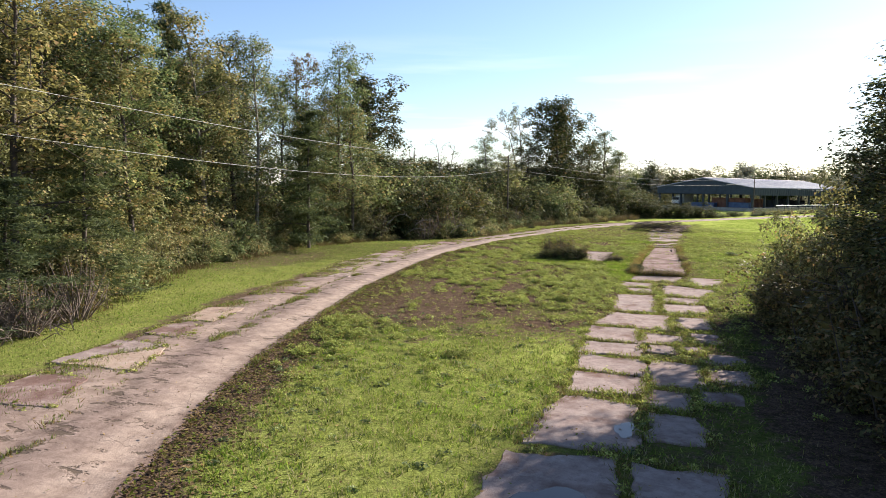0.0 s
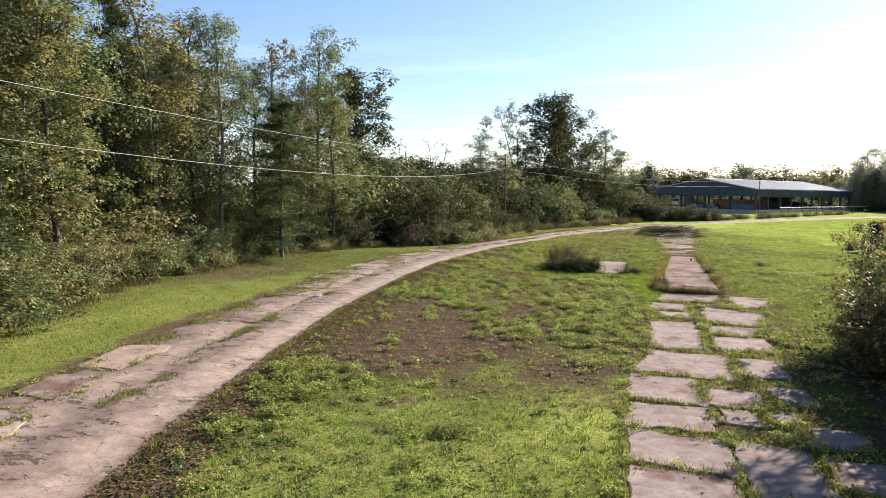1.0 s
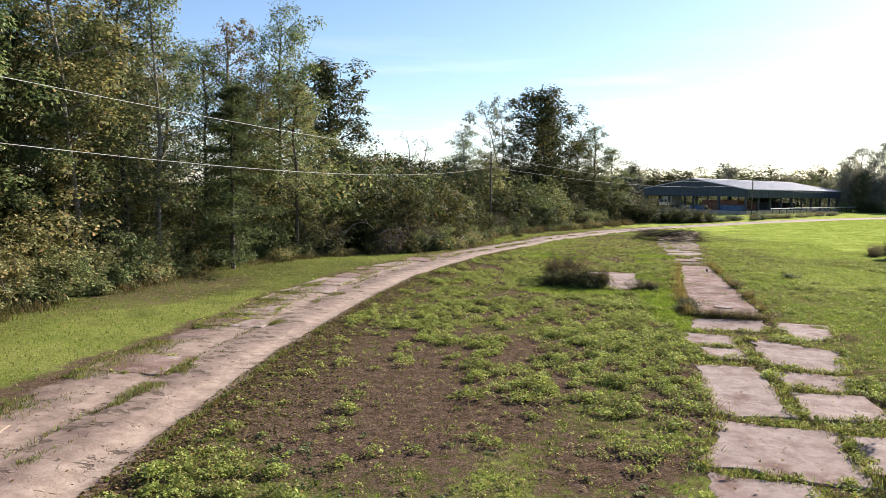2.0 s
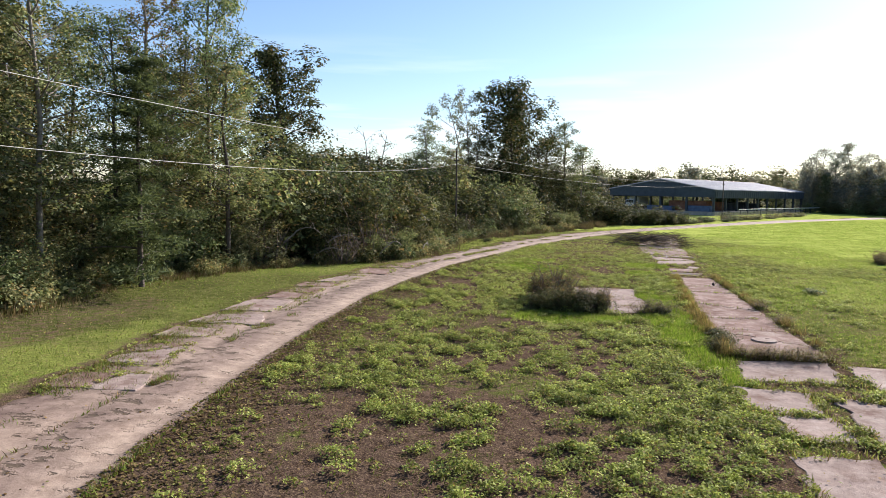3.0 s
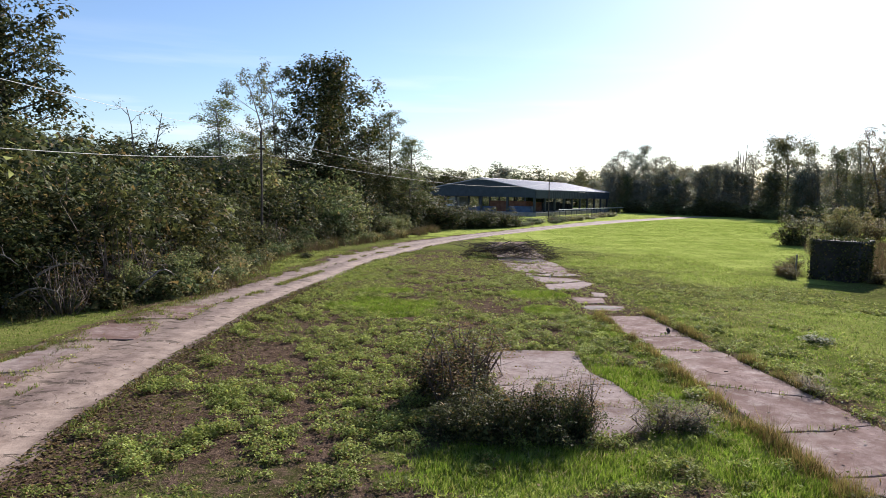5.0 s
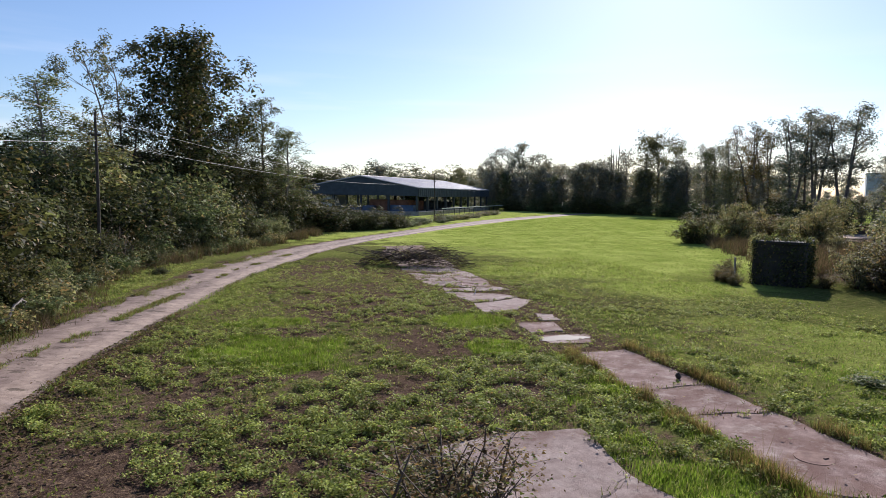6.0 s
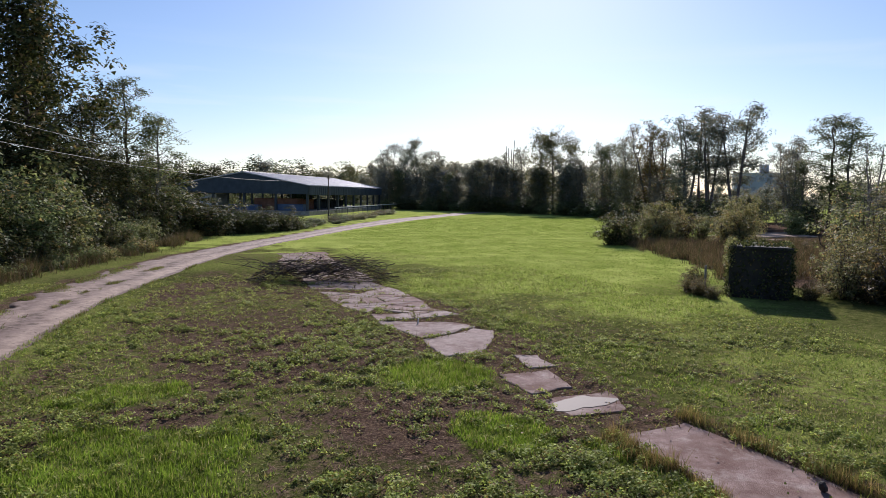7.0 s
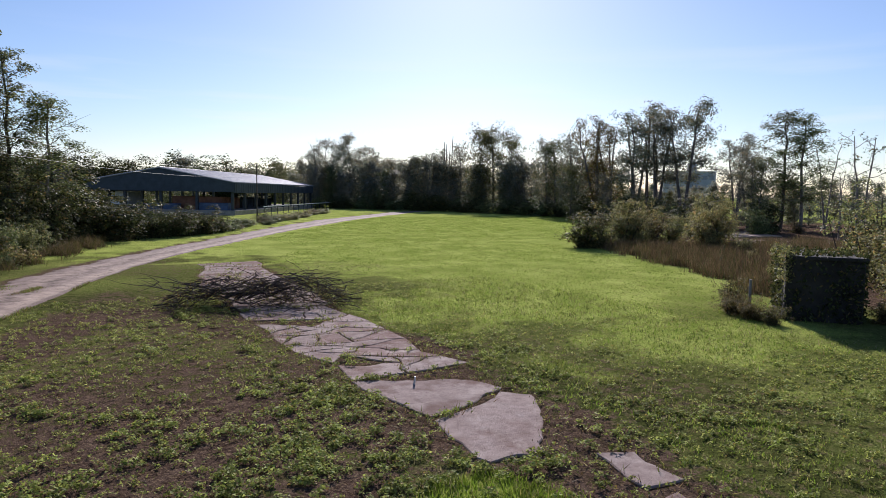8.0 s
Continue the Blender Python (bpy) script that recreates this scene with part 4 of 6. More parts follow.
# hedge of shrubs before the shed
for x, y, h in ((2.5, 118, 5.0), (4.6, 117, 4.2), (6.6, 118.5, 3.4), (8.6, 118.8, 2.8), (10.4, 120, 2.9), (12.2, 121, 2.6), (14.0, 122.5, 2.5), (15.8, 124.5, 2.0), (0.5, 120, 6.0), (3.5, 121.5, 4.6), (7.5, 122.5, 3.2), (11.5, 124.5, 2.4), (27.6, 144.3, 1.5)):
    plant("thicket%d" % RT.choice([0, 2]), x, y, h, h * RT.uniform(1.1, 1.5), rng=RT)
for k in range(30):
    q = k / 29
    h = RT.uniform(0.5, 1.3)
    plant(RT.choice(["scrub0", "scrub1", "bramble0", "thicket1"]), 17.5 + 34 * q + RT.uniform(-0.9, 0.9), 127 + 52 * q + RT.uniform(-1.2, 1.2), h, h * RT.uniform(1.8, 3.2), rng=RT)
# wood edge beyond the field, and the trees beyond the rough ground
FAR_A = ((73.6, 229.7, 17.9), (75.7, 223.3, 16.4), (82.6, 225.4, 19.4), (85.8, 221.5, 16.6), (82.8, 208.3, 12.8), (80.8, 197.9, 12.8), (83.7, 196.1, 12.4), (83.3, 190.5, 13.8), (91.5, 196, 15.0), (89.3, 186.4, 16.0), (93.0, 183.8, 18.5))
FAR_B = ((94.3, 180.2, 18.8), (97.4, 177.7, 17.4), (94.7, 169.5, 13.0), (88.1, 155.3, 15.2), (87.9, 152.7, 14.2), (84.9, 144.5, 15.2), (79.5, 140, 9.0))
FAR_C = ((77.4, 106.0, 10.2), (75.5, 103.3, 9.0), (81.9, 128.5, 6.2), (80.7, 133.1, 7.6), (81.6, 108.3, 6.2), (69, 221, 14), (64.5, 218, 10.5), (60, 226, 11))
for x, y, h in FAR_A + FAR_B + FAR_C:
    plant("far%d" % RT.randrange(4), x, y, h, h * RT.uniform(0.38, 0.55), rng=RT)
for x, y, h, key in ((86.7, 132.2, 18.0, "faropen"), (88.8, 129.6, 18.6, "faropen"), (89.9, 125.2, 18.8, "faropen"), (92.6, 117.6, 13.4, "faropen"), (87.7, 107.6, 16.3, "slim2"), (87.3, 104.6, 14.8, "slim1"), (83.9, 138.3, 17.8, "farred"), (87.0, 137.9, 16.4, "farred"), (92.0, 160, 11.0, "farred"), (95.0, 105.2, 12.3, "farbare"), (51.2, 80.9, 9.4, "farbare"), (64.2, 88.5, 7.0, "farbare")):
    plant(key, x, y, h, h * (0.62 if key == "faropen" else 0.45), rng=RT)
# closed ranks behind them, all round the open side
for k in range(150):
    a = radians(-78 + 84 * (k + RT.uniform(0, 1)) / 150)
    r = RT.uniform(215, 330) if a > radians(-58) else RT.uniform(150, 260)
    x, y = -4 - math.sin(a) * r, 50 + math.cos(a) * r
    if 0 < x < 75 and y < 250:
        y += 90
    h = RT.uniform(10.5, 14.5) if a > radians(-48) else RT.uniform(5.5, 8.5)
    if -10 < x < 110 and y > 290:
        h *= 0.72
    plant(RT.choice(["rear0", "rear1", "rear2", "rear0"]), x, y, h, h * RT.uniform(0.5, 0.7), rng=RT)
for k in range(60):
    q = k / 60
    x, y = 62 + 36 * min(1, q * 1.6) + RT.uniform(-3, 3), 228 - 125 * q + RT.uniform(-3, 3) + 4
    h = RT.uniform(8.0, 12.0) if q < 0.62 else RT.uniform(3.5, 6.5)
    plant(RT.choice(["rear0", "rear1", "rear0", "rear2"]), x + 6, y, h, h * RT.uniform(0.5, 0.65), rng=RT)
# low growth at the foot of that edge
for k in range(66):
    q = k / 65
    x, y = np.interp(q, [0, 0.35, 0.6, 0.8, 1], [66, 84, 88, 80, 70]) + RT.uniform(-1, 2), np.interp(q, [0, 0.35, 0.6, 0.8, 1], [212, 186, 150, 128, 108]) + RT.uniform(-1.5, 1.5)
    h = RT.uniform(2.2, 4.8)
    plant("rearthicket%d" % RT.choice([0, 1, 2]), float(x), float(y), h, h * 1.6, rng=RT)
# continuous low wood far behind the shed
for k in range(46):
    h = RT.uniform(11.5, 16.5)
    plant("rearthicket%d" % RT.randrange(3), -24 + 2.9 * k + RT.uniform(-1, 1), 300 + RT.uniform(-6, 6) - 0.35 * k, h, h * 1.3, rng=RT)
# shrubs along the field's right edge
for x, y, h, key in ((36.8, 94.8, 3.5, "thicket0"), (39.5, 95.5, 3.7, "scrub1"), (42.0, 95.3, 4.2, "bramble0"), (44.5, 95.8, 4.0, "scrub1"), (47.0, 96.5, 3.5, "scrub0"), (49.4, 96.2, 2.9, "shrub2"), (47.7, 91.1, 4.3, "bramble0"),
                     (74.8, 101.9, 4.6, "thicket0"), (56.3, 97.2, 5.0, "bramble0"), (46.5, 78, 2.6, "scrub0"), (39.5, 75.0, 2.6, "scrub0"), (34.0, 71.0, 4.0, "scrub1"), (30.2, 68.6, 3.9, "scrub1"), (26.5, 67.0, 3.0, "scrub1"),
                     (19.3, 70.5, 0.95, "bramble1"), (18.9, 69.4, 0.85, "bramble1"), (20.6, 71.2, 1.35, "bramble1"), (18.6, 68.5, 0.7, "bramble1"), (22.4, 66.6, 1.0, "bramble1"), (24.2, 66.2, 2.5, "scrub1"), (36, 70, 5.4, "slim2"), (37.5, 73.4, 5.6, "scrub1"), (33, 65.5, 4.5, "scrub0"), (28, 62, 3.4, "scrub1"), (70, 100, 3.5, "thicket1"), (58, 100, 2.2, "thicket1")):
    plant(key, x, y, h, h * RT.uniform(0.95, 1.2), rng=RT)
for k in range(64):
    h = RT.uniform(0.7, 2.4)
    x, y = RT.uniform(40, 96), RT.uniform(70, 118)
    if rough_ground(x, y) > 0.9 and not (50 < x < 75 and 85 < y < 106):
        plant("scrub%d" % RT.choice([0, 0, 1]), x, y, h, h * RT.uniform(1.0, 1.6), rng=RT)
for x, y, h in ((24.6, 64.8, 3.0), (26.2, 63.6, 3.6), (25.4, 66.6, 2.6), (28.4, 64.8, 3.8), (29.6, 67.6, 3.2), (31.0, 64.0, 4.4), (27.2, 61.2, 3.2), (32.6, 68.4, 3.4), (23.9, 63.4, 1.8)):
    plant("scrub0", x, y, h, h * RT.uniform(1.0, 1.3), rng=RT)
# the straggling shrubs beside the old pavement, and unseen trees added to shade it
for key, x, y, h, w in (("bramble0", 7.0, 28.2, 4.2, 3.8), ("bramble0", 8.0, 25.2, 5.6, 4.2), ("bramble0", 6.7, 23.2, 3.7, 3.2), ("bramble0", 7.4, 20.8, 4.2, 3.4), ("bramble0", 5.9, 26.0, 2.6, 2.6), ("bramble1", 6.7, 27.0, 1.7, 3.6), ("bramble1", 6.5, 24.6, 2.5, 3.8), ("bramble1", 6.8, 22.2, 3.0, 4.0), ("bramble1", 6.5, 20.0, 2.8, 3.8), ("bramble1", 6.3, 17.0, 4.3, 3.9), ("broad3", 8.0, 19.8, 7.2, 4.2), ("bramble1", 6.3, 14.4, 2.8, 3.8), ("bramble1", 6.2, 11.6, 2.6, 3.8), ("slim0", 9.4, 26.0, 8.2, 3.4), ("slim2", 8.3, 22.8, 8.4, 4.4), ("slim0", 7.7, 20.2, 7.2, 3.6), ("broad3", 10.3, 20.2, 8.8, 5.6), ("broad3", 8.8, 17.0, 7.2, 4.6), ("broad3", 7.4, 11.0, 7.6, 5.0), ("broad3", 9.6, 13.0, 9.0, 5.5), ("broad3", 8.9, 14.2, 7.6, 5.0),
                        ("bramble1", 9.6, 21.0, 5.4, 5.0), ("bramble0", 11.0, 27.5, 4.6, 4.5), ("bramble1", 9.4, 16.4, 5.0, 5.0), ("bramble1", 13.0, 22.5, 6.4, 6.0), ("bramble1", 12.6, 17.5, 6.0, 6.0), ("bramble1", 10.0, 12.2, 4.6, 5.6), ("bramble1", 11.6, 25.0, 5.6, 5.0), ("broad3", 14.4, 27.6, 9.5, 5.4), ("broad3", 13.2, 23.4, 10.5, 6.5), ("broad3", 11.8, 19.8, 9.5, 6.5), ("broad0", 10.6, 15.2, 8.0, 6.0), ("bramble1", 14.0, 13.5, 6.0, 6.0), ("broad3", 15.6, 20, 10.0, 6.5), ("broad3", 14.6, 26.8, 11.5, 7.5), ("broad3", 12.4, 21.6, 10.0, 7.0), ("broad0", 13.5, 24.8, 11.0, 7.5)):
    plant(key, x, y, h, w, rng=RT)
# scrub on the far side of the shed
for k in range(26):
    q = k / 25
    h = RT.uniform(3.0, 6.0)
    plant("rearthicket%d" % RT.randrange(3), 12 + 46 * q - 14 + RT.uniform(-2, 2), 196 + 44 * q + RT.uniform(-2, 2), h, h * 1.2, rng=RT)

# ---------------------------------------------------------------- old pavement
def slab_mesh(name, pts, rng, top=0.035, chip=0.07, step=0.2):
    """A slab of broken concrete from a few corners: ragged edges, worn arris, real thickness."""
    PLATES.append([tuple(p) for p in pts])
    pts = [Vector((*p, 0)) for p in pts]
    ring = []
    for a, b in zip(pts, pts[1:] + pts[:1]):
        n = max(2, int((b - a).length / step))
        out = Vector(((b - a).y, -(b - a).x, 0)).normalized()
        for i in range(n):
            p = a.lerp(b, i / n)
            wander = 2.6 * float(vnoise(p.x * 1.9, p.y * 1.9, 201)) - 1.3 + 0.9 * (float(vnoise(p.x * 6.0, p.y * 6.0, 202)) - 0.5)
            ring.append(p + out * chip * (wander + rng.uniform(-0.2, 0.2)))
    c = sum(ring, Vector()) / len(ring)
    ring = [p + (c - p).normalized() * (chip * 0.4 if i % 7 == 0 else 0.0) for i, p in enumerate(ring)]
    bm = bmesh.new()
    tx, ty = rng.uniform(-0.003, 0.003), rng.uniform(-0.003, 0.003)

    def lift(p, dz):
        return (p.x, p.y, float(ground_z(p.x, p.y)) + top + dz + tx * (p.x - c.x) + ty * (p.y - c.y))
    inner = [bm.verts.new(lift(p + (c - p).normalized() * 0.025, 0.0)) for p in ring]
    outer = [bm.verts.new(lift(p, -0.016)) for p in ring]
    foot = [bm.verts.new(lift(p, -0.14)) for p in ring]
    bm.faces.new(inner)
    k = len(ring)
    for i in range(k):
        j = (i + 1) % k
        bm.faces.new((outer[i], outer[j], inner[j], inner[i]))
        bm.faces.new((foot[i], foot[j], outer[j], outer[i]))
    bmesh.ops.recalc_face_normals(bm, faces=bm.faces)
    return bm


def shatter(poly, rng, area, gap=0.03, wild=0.12):
    """Breaks an outline into plates along jagged cracks, each drawn back from the crack by half the gap."""
    todo, done = [[Vector(p) for p in poly]], []
    while todo:
        q = todo.pop()
        size = abs(sum(a.x * b.y - a.y * b.x for a, b in zip(q, q[1:] + q[:1]))) / 2
        if size < area * rng.uniform(0.6, 1.7) or len(q) > 60:
            c = sum(q, Vector((0, 0))) / len(q)
            done.append([tuple(p + (c - p).normalized() * min(gap, (c - p).length * 0.3)) for p in q])
            continue
        c = sum(q, Vector((0, 0))) / len(q)
        far = max(q, key=lambda p: (p - c).length) - c
        turn = math.atan2(far.x, -far.y) + rng.uniform(-0.45, 0.45)
        d = Vector((math.cos(turn), math.sin(turn)))
        n = Vector((-d.y, d.x))
        c = c + n * rng.uniform(-0.18, 0.18) * math.sqrt(size)
        side = [(p - c).dot(n) for p in q]
        cuts = [i for i in range(len(q)) if (side[i] > 0) != (side[(i + 1) % len(q)] > 0)]
        if len(cuts) != 2:
            done.append([tuple(p) for p in q])
            continue
        ends = []
        for i in cuts:
            j = (i + 1) % len(q)
            ends.append(q[i].lerp(q[j], side[i] / (side[i] - side[j])))
        k = max(2, int((ends[1] - ends[0]).length / 0.4))
        crack = [ends[0].lerp(ends[1], t / k) + (n * rng.uniform(-wild, wild) if 0 < t < k else Vector((0, 0))) for t in range(k + 1)]
        i, j = cuts
        todo.append([*q[i + 1:j + 1], *crack[::-1]])
        todo.append([*q[j + 1:], *q[:i + 1], *crack])
    return done


RS = random.Random(8)
PLATES = []
pavement = root("pavement", 0, 0, 0, "broken strip of damp old concrete slabs with grass in the joints", "pavement", kind="structure")
# wide part: quads as x of the near-left, near-right, far-right, far-left corner, with their y
WIDE = (
    ((-2.0, 8.0), (0.25, 8.4), (0.15, 11.7), (-1.7, 11.6)), ((-1.45, 12.2), (0.5, 12.4), (0.6, 15.0), (-1.0, 15.2)), ((-0.95, 15.8), (0.75, 15.9), (0.8, 17.3), (-0.85, 17.5)),
    ((-0.85, 17.9), (0.9, 17.6), (0.9, 19.0), (-0.75, 19.3)), ((-0.8, 19.7), (0.95, 19.8), (0.9, 21.1), (-0.7, 21.2)), ((-0.7, 21.6), (0.85, 21.4), (0.9, 23.3), (-0.6, 23.6)),
    ((-0.55, 24.0), (1.9, 23.8), (2.2, 26.2), (0.1, 26.3)), ((0.1, 27.0), (1.6, 27.2), (1.75, 31.2), (0.35, 31.0)), ((0.85, 32.1), (1.9, 32.3), (1.85, 33.5), (0.8, 33.3)),
    ((0.5, 34.0), (1.7, 33.8), (2.1, 35.3), (0.4, 35.5)), ((0.95, 36.3), (3.3, 36.6), (3.7, 38.5), (1.3, 38.2)))
FILL = (((1.0, 21.7), (2.3, 21.5), (2.5, 22.6), (1.1, 22.9)), ((2.3, 22.1), (3.3, 22.0), (3.4, 23.2), (2.6, 23.4)), ((2.4, 17.5), (3.4, 17.3), (3.5, 18.6), (2.6, 18.7)), ((0.9, 15.0), (1.7, 15.0), (1.8, 16.2), (1.0, 16.3)),
        ((0.5, 9.0), (1.7, 9.2), (1.9, 11.4), (0.5, 11.6)), ((2.1, 20.6), (2.5, 20.6), (2.6, 21.2), (2.1, 21.2)))
SIDE = (
    ((0.85, 12.9), (1.8, 13.0), (1.7, 14.4), (0.9, 14.4)), ((2.05, 15.6), (2.9, 15.7), (2.9, 16.4), (2.1, 16.4)), ((1.05, 17.0), (2.2, 16.9), (2.35, 18.9), (1.2, 19.2)),
    ((2.7, 19.4), (3.6, 19.5), (3.5, 20.3), (2.8, 20.3)), ((1.1, 20.3), (1.9, 20.4), (1.9, 21.1), (1.2, 21.1)), ((2.1, 24.3), (3.3, 24.5), (3.4, 26.1), (2.3, 26.1)),
    ((2.0, 27.2), (3.5, 27.4), (3.7, 29.0), (2.1, 28.9)), ((2.15, 29.5), (3.4, 29.4), (3.9, 30.8), (2.2, 30.8)), ((2.2, 31.9), (3.9, 31.2), (4.6, 33.9), (2.7, 35.2)), ((3.95, 35.4), (5.2, 36.0), (5.8, 38.1), (4.15, 38.2)))
for quad in WIDE + SIDE + FILL:
    mid_x, mid_y = sum(p[0] for p in quad) / 4, sum(p[1] for p in quad) / 4
    part("slab", slab_mesh("slab", [(p[0] + math.copysign(0.08, p[0] - mid_x), p[1] + math.copysign(0.14, p[1] - mid_y)) for p in quad], RS, 0.006, 0.11, 0.2), SLAB, pavement)
# narrow strip: one long bed of concrete with a few thin cracks
bed_y = np.linspace(38.9, 57.6, 12)
bed = [(float(strip_edges(v)[0]) + RS.uniform(-0.12, 0.12), float(v)) for v in bed_y] + [(float(strip_edges(v)[1]) + RS.uniform(-0.12, 0.12), float(v)) for v in bed_y[::-1]]
for piece in shatter(bed[::-1], RS, 9.0, 0.012, 0.10):
    part("slab", slab_mesh("slab", piece[::-1], RS, 0.003, 0.02, 0.3), SLAB_MUDDY, pavement)
# two small plates, then the crazed part up to the brush and beyond it
CRAZED = (((3.1, 58.8), (4.5, 58.7), (5.0, 59.9), (3.2, 60.0)), ((3.3, 60.5), (4.5, 60.5), (4.9, 62.0), (3.5, 62.1)), ((3.2, 64.3), (4.2, 64.2), (5.7, 65.8), (6.2, 66.7), (5.8, 67.2), (5.0, 66.75), (3.55, 66.4), (3.25, 65.4)),
          ((3.4, 67.6), (3.6, 66.65), (4.9, 66.95), (6.05, 67.5), (5.8, 68.3), (4.3, 69.1), (3.3, 69.5)), ((4.6, 62.3), (5.3, 62.2), (5.6, 63.4), (5.0, 63.7)))
for n, quad in enumerate(CRAZED):
    part("slab", slab_mesh("slab", quad, RS, 0.006, 0.06), SLAB_MUDDY if n < 2 else SLAB, pavement)
for y0, y1, area in ((69.55, 79.4, 1.5), (79.5, 87.5, 1.7), (87.6, 96.0, 2.2)):
    bed_y = np.linspace(y0, y1, 7)
    bed = [(float(strip_edges(v)[1]) + RS.uniform(-0.3, 0.3), float(v)) for v in bed_y] + [(float(strip_edges(v)[0]) + RS.uniform(-0.3, 0.3), float(v)) for v in bed_y[::-1]]
    for piece in shatter(bed, RS, area, 0.03, 0.13):
        if RS.random() > 0.05:
            part("slab", slab_mesh("slab", piece, RS, 0.004, 0.016, 0.25), RS.choice([SLAB, SLAB, SLAB_MUDDY]), pavement)
apron = root("apron", 0, 0, 0, "pale patches of old concrete among the scrub", "pavement", kind="structure")
for quad in (((52, 92.5), (57, 90), (61, 93.5), (56, 96.3)), ((60, 98), (69, 97), (74, 104), (64, 105)), ((58, 88.5), (63, 86.5), (66, 90.5), (61, 92))):
    part("slab", slab_mesh("slab", quad, RS, 0.12, 0.3, 0.6), SLAB_SANDY, apron)
pad = root("concrete_pad", 0, 0, 0, "square pad of wet cracked concrete among the weeds", "pavement", kind="structure")
for quad in shatter(((-2.75, 45.8), (-1.4, 44.9), (-0.5, 45.3), (0.15, 46.6), (0.1, 48.5), (-0.15, 49.5), (0.25, 51.9), (-1.3, 52.1), (-2.7, 51.8), (-2.9, 48.5)), RS, 5.0, 0.012, 0.12):
    part("slab", slab_mesh("slab", quad, RS, 0.006, 0.04, 0.25), SLAB, pad)


def puddle(x, y, rx, ry, seed, z=0.016, water=WATER):
    rng = random.Random(seed)
    bm = bmesh.new()
    ph = [rng.uniform(0, 6.28) for _ in range(4)]
    ring = []
    for i in range(36):
        a = i * math.pi / 18
        r = 1 + 0.18 * math.sin(2 * a + ph[0]) + 0.14 * math.sin(3 * a + ph[1]) + 0.09 * math.sin(5 * a + ph[2]) + 0.05 * math.sin(9 * a + ph[3])
        ring.append(bm.verts.new((x + rx * r * math.cos(a), y + ry * r * math.sin(a), float(ground_z(x, y)) + z)))
    bm.faces.new(ring)
    ob = part("puddle", bm, water)
    return tagged(ob, "shallow rain puddle lying on the old concrete", "puddle", "puddles on the slabs", "structure")


for n, (x, y, rx, ry) in enumerate(((-0.9, 9.4, 0.75, 0.8), (0.35, 13.3, 0.16, 0.5), (1.4, 9.8, 0.4, 0.8))):
    puddle(x, y, rx, ry, n)
puddle(3.9, 59.45, 0.7, 0.42, 3, 0.013, FILM)

# broken plates of the old road that show along the track's left edge
y = 9.0
while y < 60:
    d = RS.uniform(1.5, 3.4)
    e0, e1 = float(road_l(y)), float(road_l(y + d))
    out, inn = RS.uniform(0.0, 0.7), RS.uniform(1.1, 2.4)
    quad = ((e0 - out * RS.uniform(0.6, 1.1), y), (e0 + inn, y + RS.uniform(-0.1, 0.25)), (e1 + inn * RS.uniform(0.6, 1.1), y + d - 0.15), (e1 - out * RS.uniform(0.4, 1.1), y + d - RS.uniform(0.1, 0.5)))
    if RS.random() > 0.12:
        for piece in shatter(quad, RS, 3.6, 0.05, 0.12):
            part("slab", slab_mesh("slab", piece, RS, 0.052, 0.07, 0.2), RS.choice([SLAB_SANDY, SLAB, SLAB_MUDDY]) if y < 30 else RS.choice([SLAB, SLAB_MUDDY, SLAB_MUDDY]), road)
    y += d + RS.uniform(0.0, 0.7)

# iron cover lying on the strip
RUST = rough_stuff("rusty_iron", (0.12, 0.055, 0.04), (0.22, 0.125, 0.095), 6.0, 0.95, 0.005, 60.0, 0.0)
cover = root("manhole_cover", 3.3, 49.4, 0.0, "round rusty iron cover lying on the concrete", "manhole cover")
bm = bmesh.new()
bmesh.ops.create_cone(bm, cap_ends=True, segments=40, radius1=0.33, radius2=0.33, depth=0.05, matrix=pose(0, 0, 0.01))
bmesh.ops.bevel(bm, geom=[e for e in bm.edges if abs(e.verts[0].co.z - e.verts[1].co.z) < 0.01], offset=0.012, segments=2, affect="EDGES")
part("disc", bm, RUST, cover)
bm = bmesh.new()
box(bm, 0.16, -0.1, 0.042, 0.1, 0.035, 0.02, 0.004)
part("lifting_lug", bm, RUST, cover)

lid = root("manhole_cover", 2.85, 41.2, -0.005, "round pinkish concrete cover lying on the strip", "manhole cover")
bm = bmesh.new()
bmesh.ops.create_cone(bm, cap_ends=True, segments=40, radius1=0.39, radius2=0.38, depth=0.07, matrix=pose(0, 0, 0.015))
bmesh.ops.bevel(bm, geom=[e for e in bm.edges if abs(e.verts[0].co.z - e.verts[1].co.z) < 0.01], offset=0.012, segments=2, affect="EDGES")
part("disc", bm, SLAB, lid)
bm = bmesh.new()
box(bm, 0.12, 0.1, 0.054, 0.12, 0.03, 0.016, 0.004)
part("lifting_lug", bm, RUST, lid, "rusty iron lug")

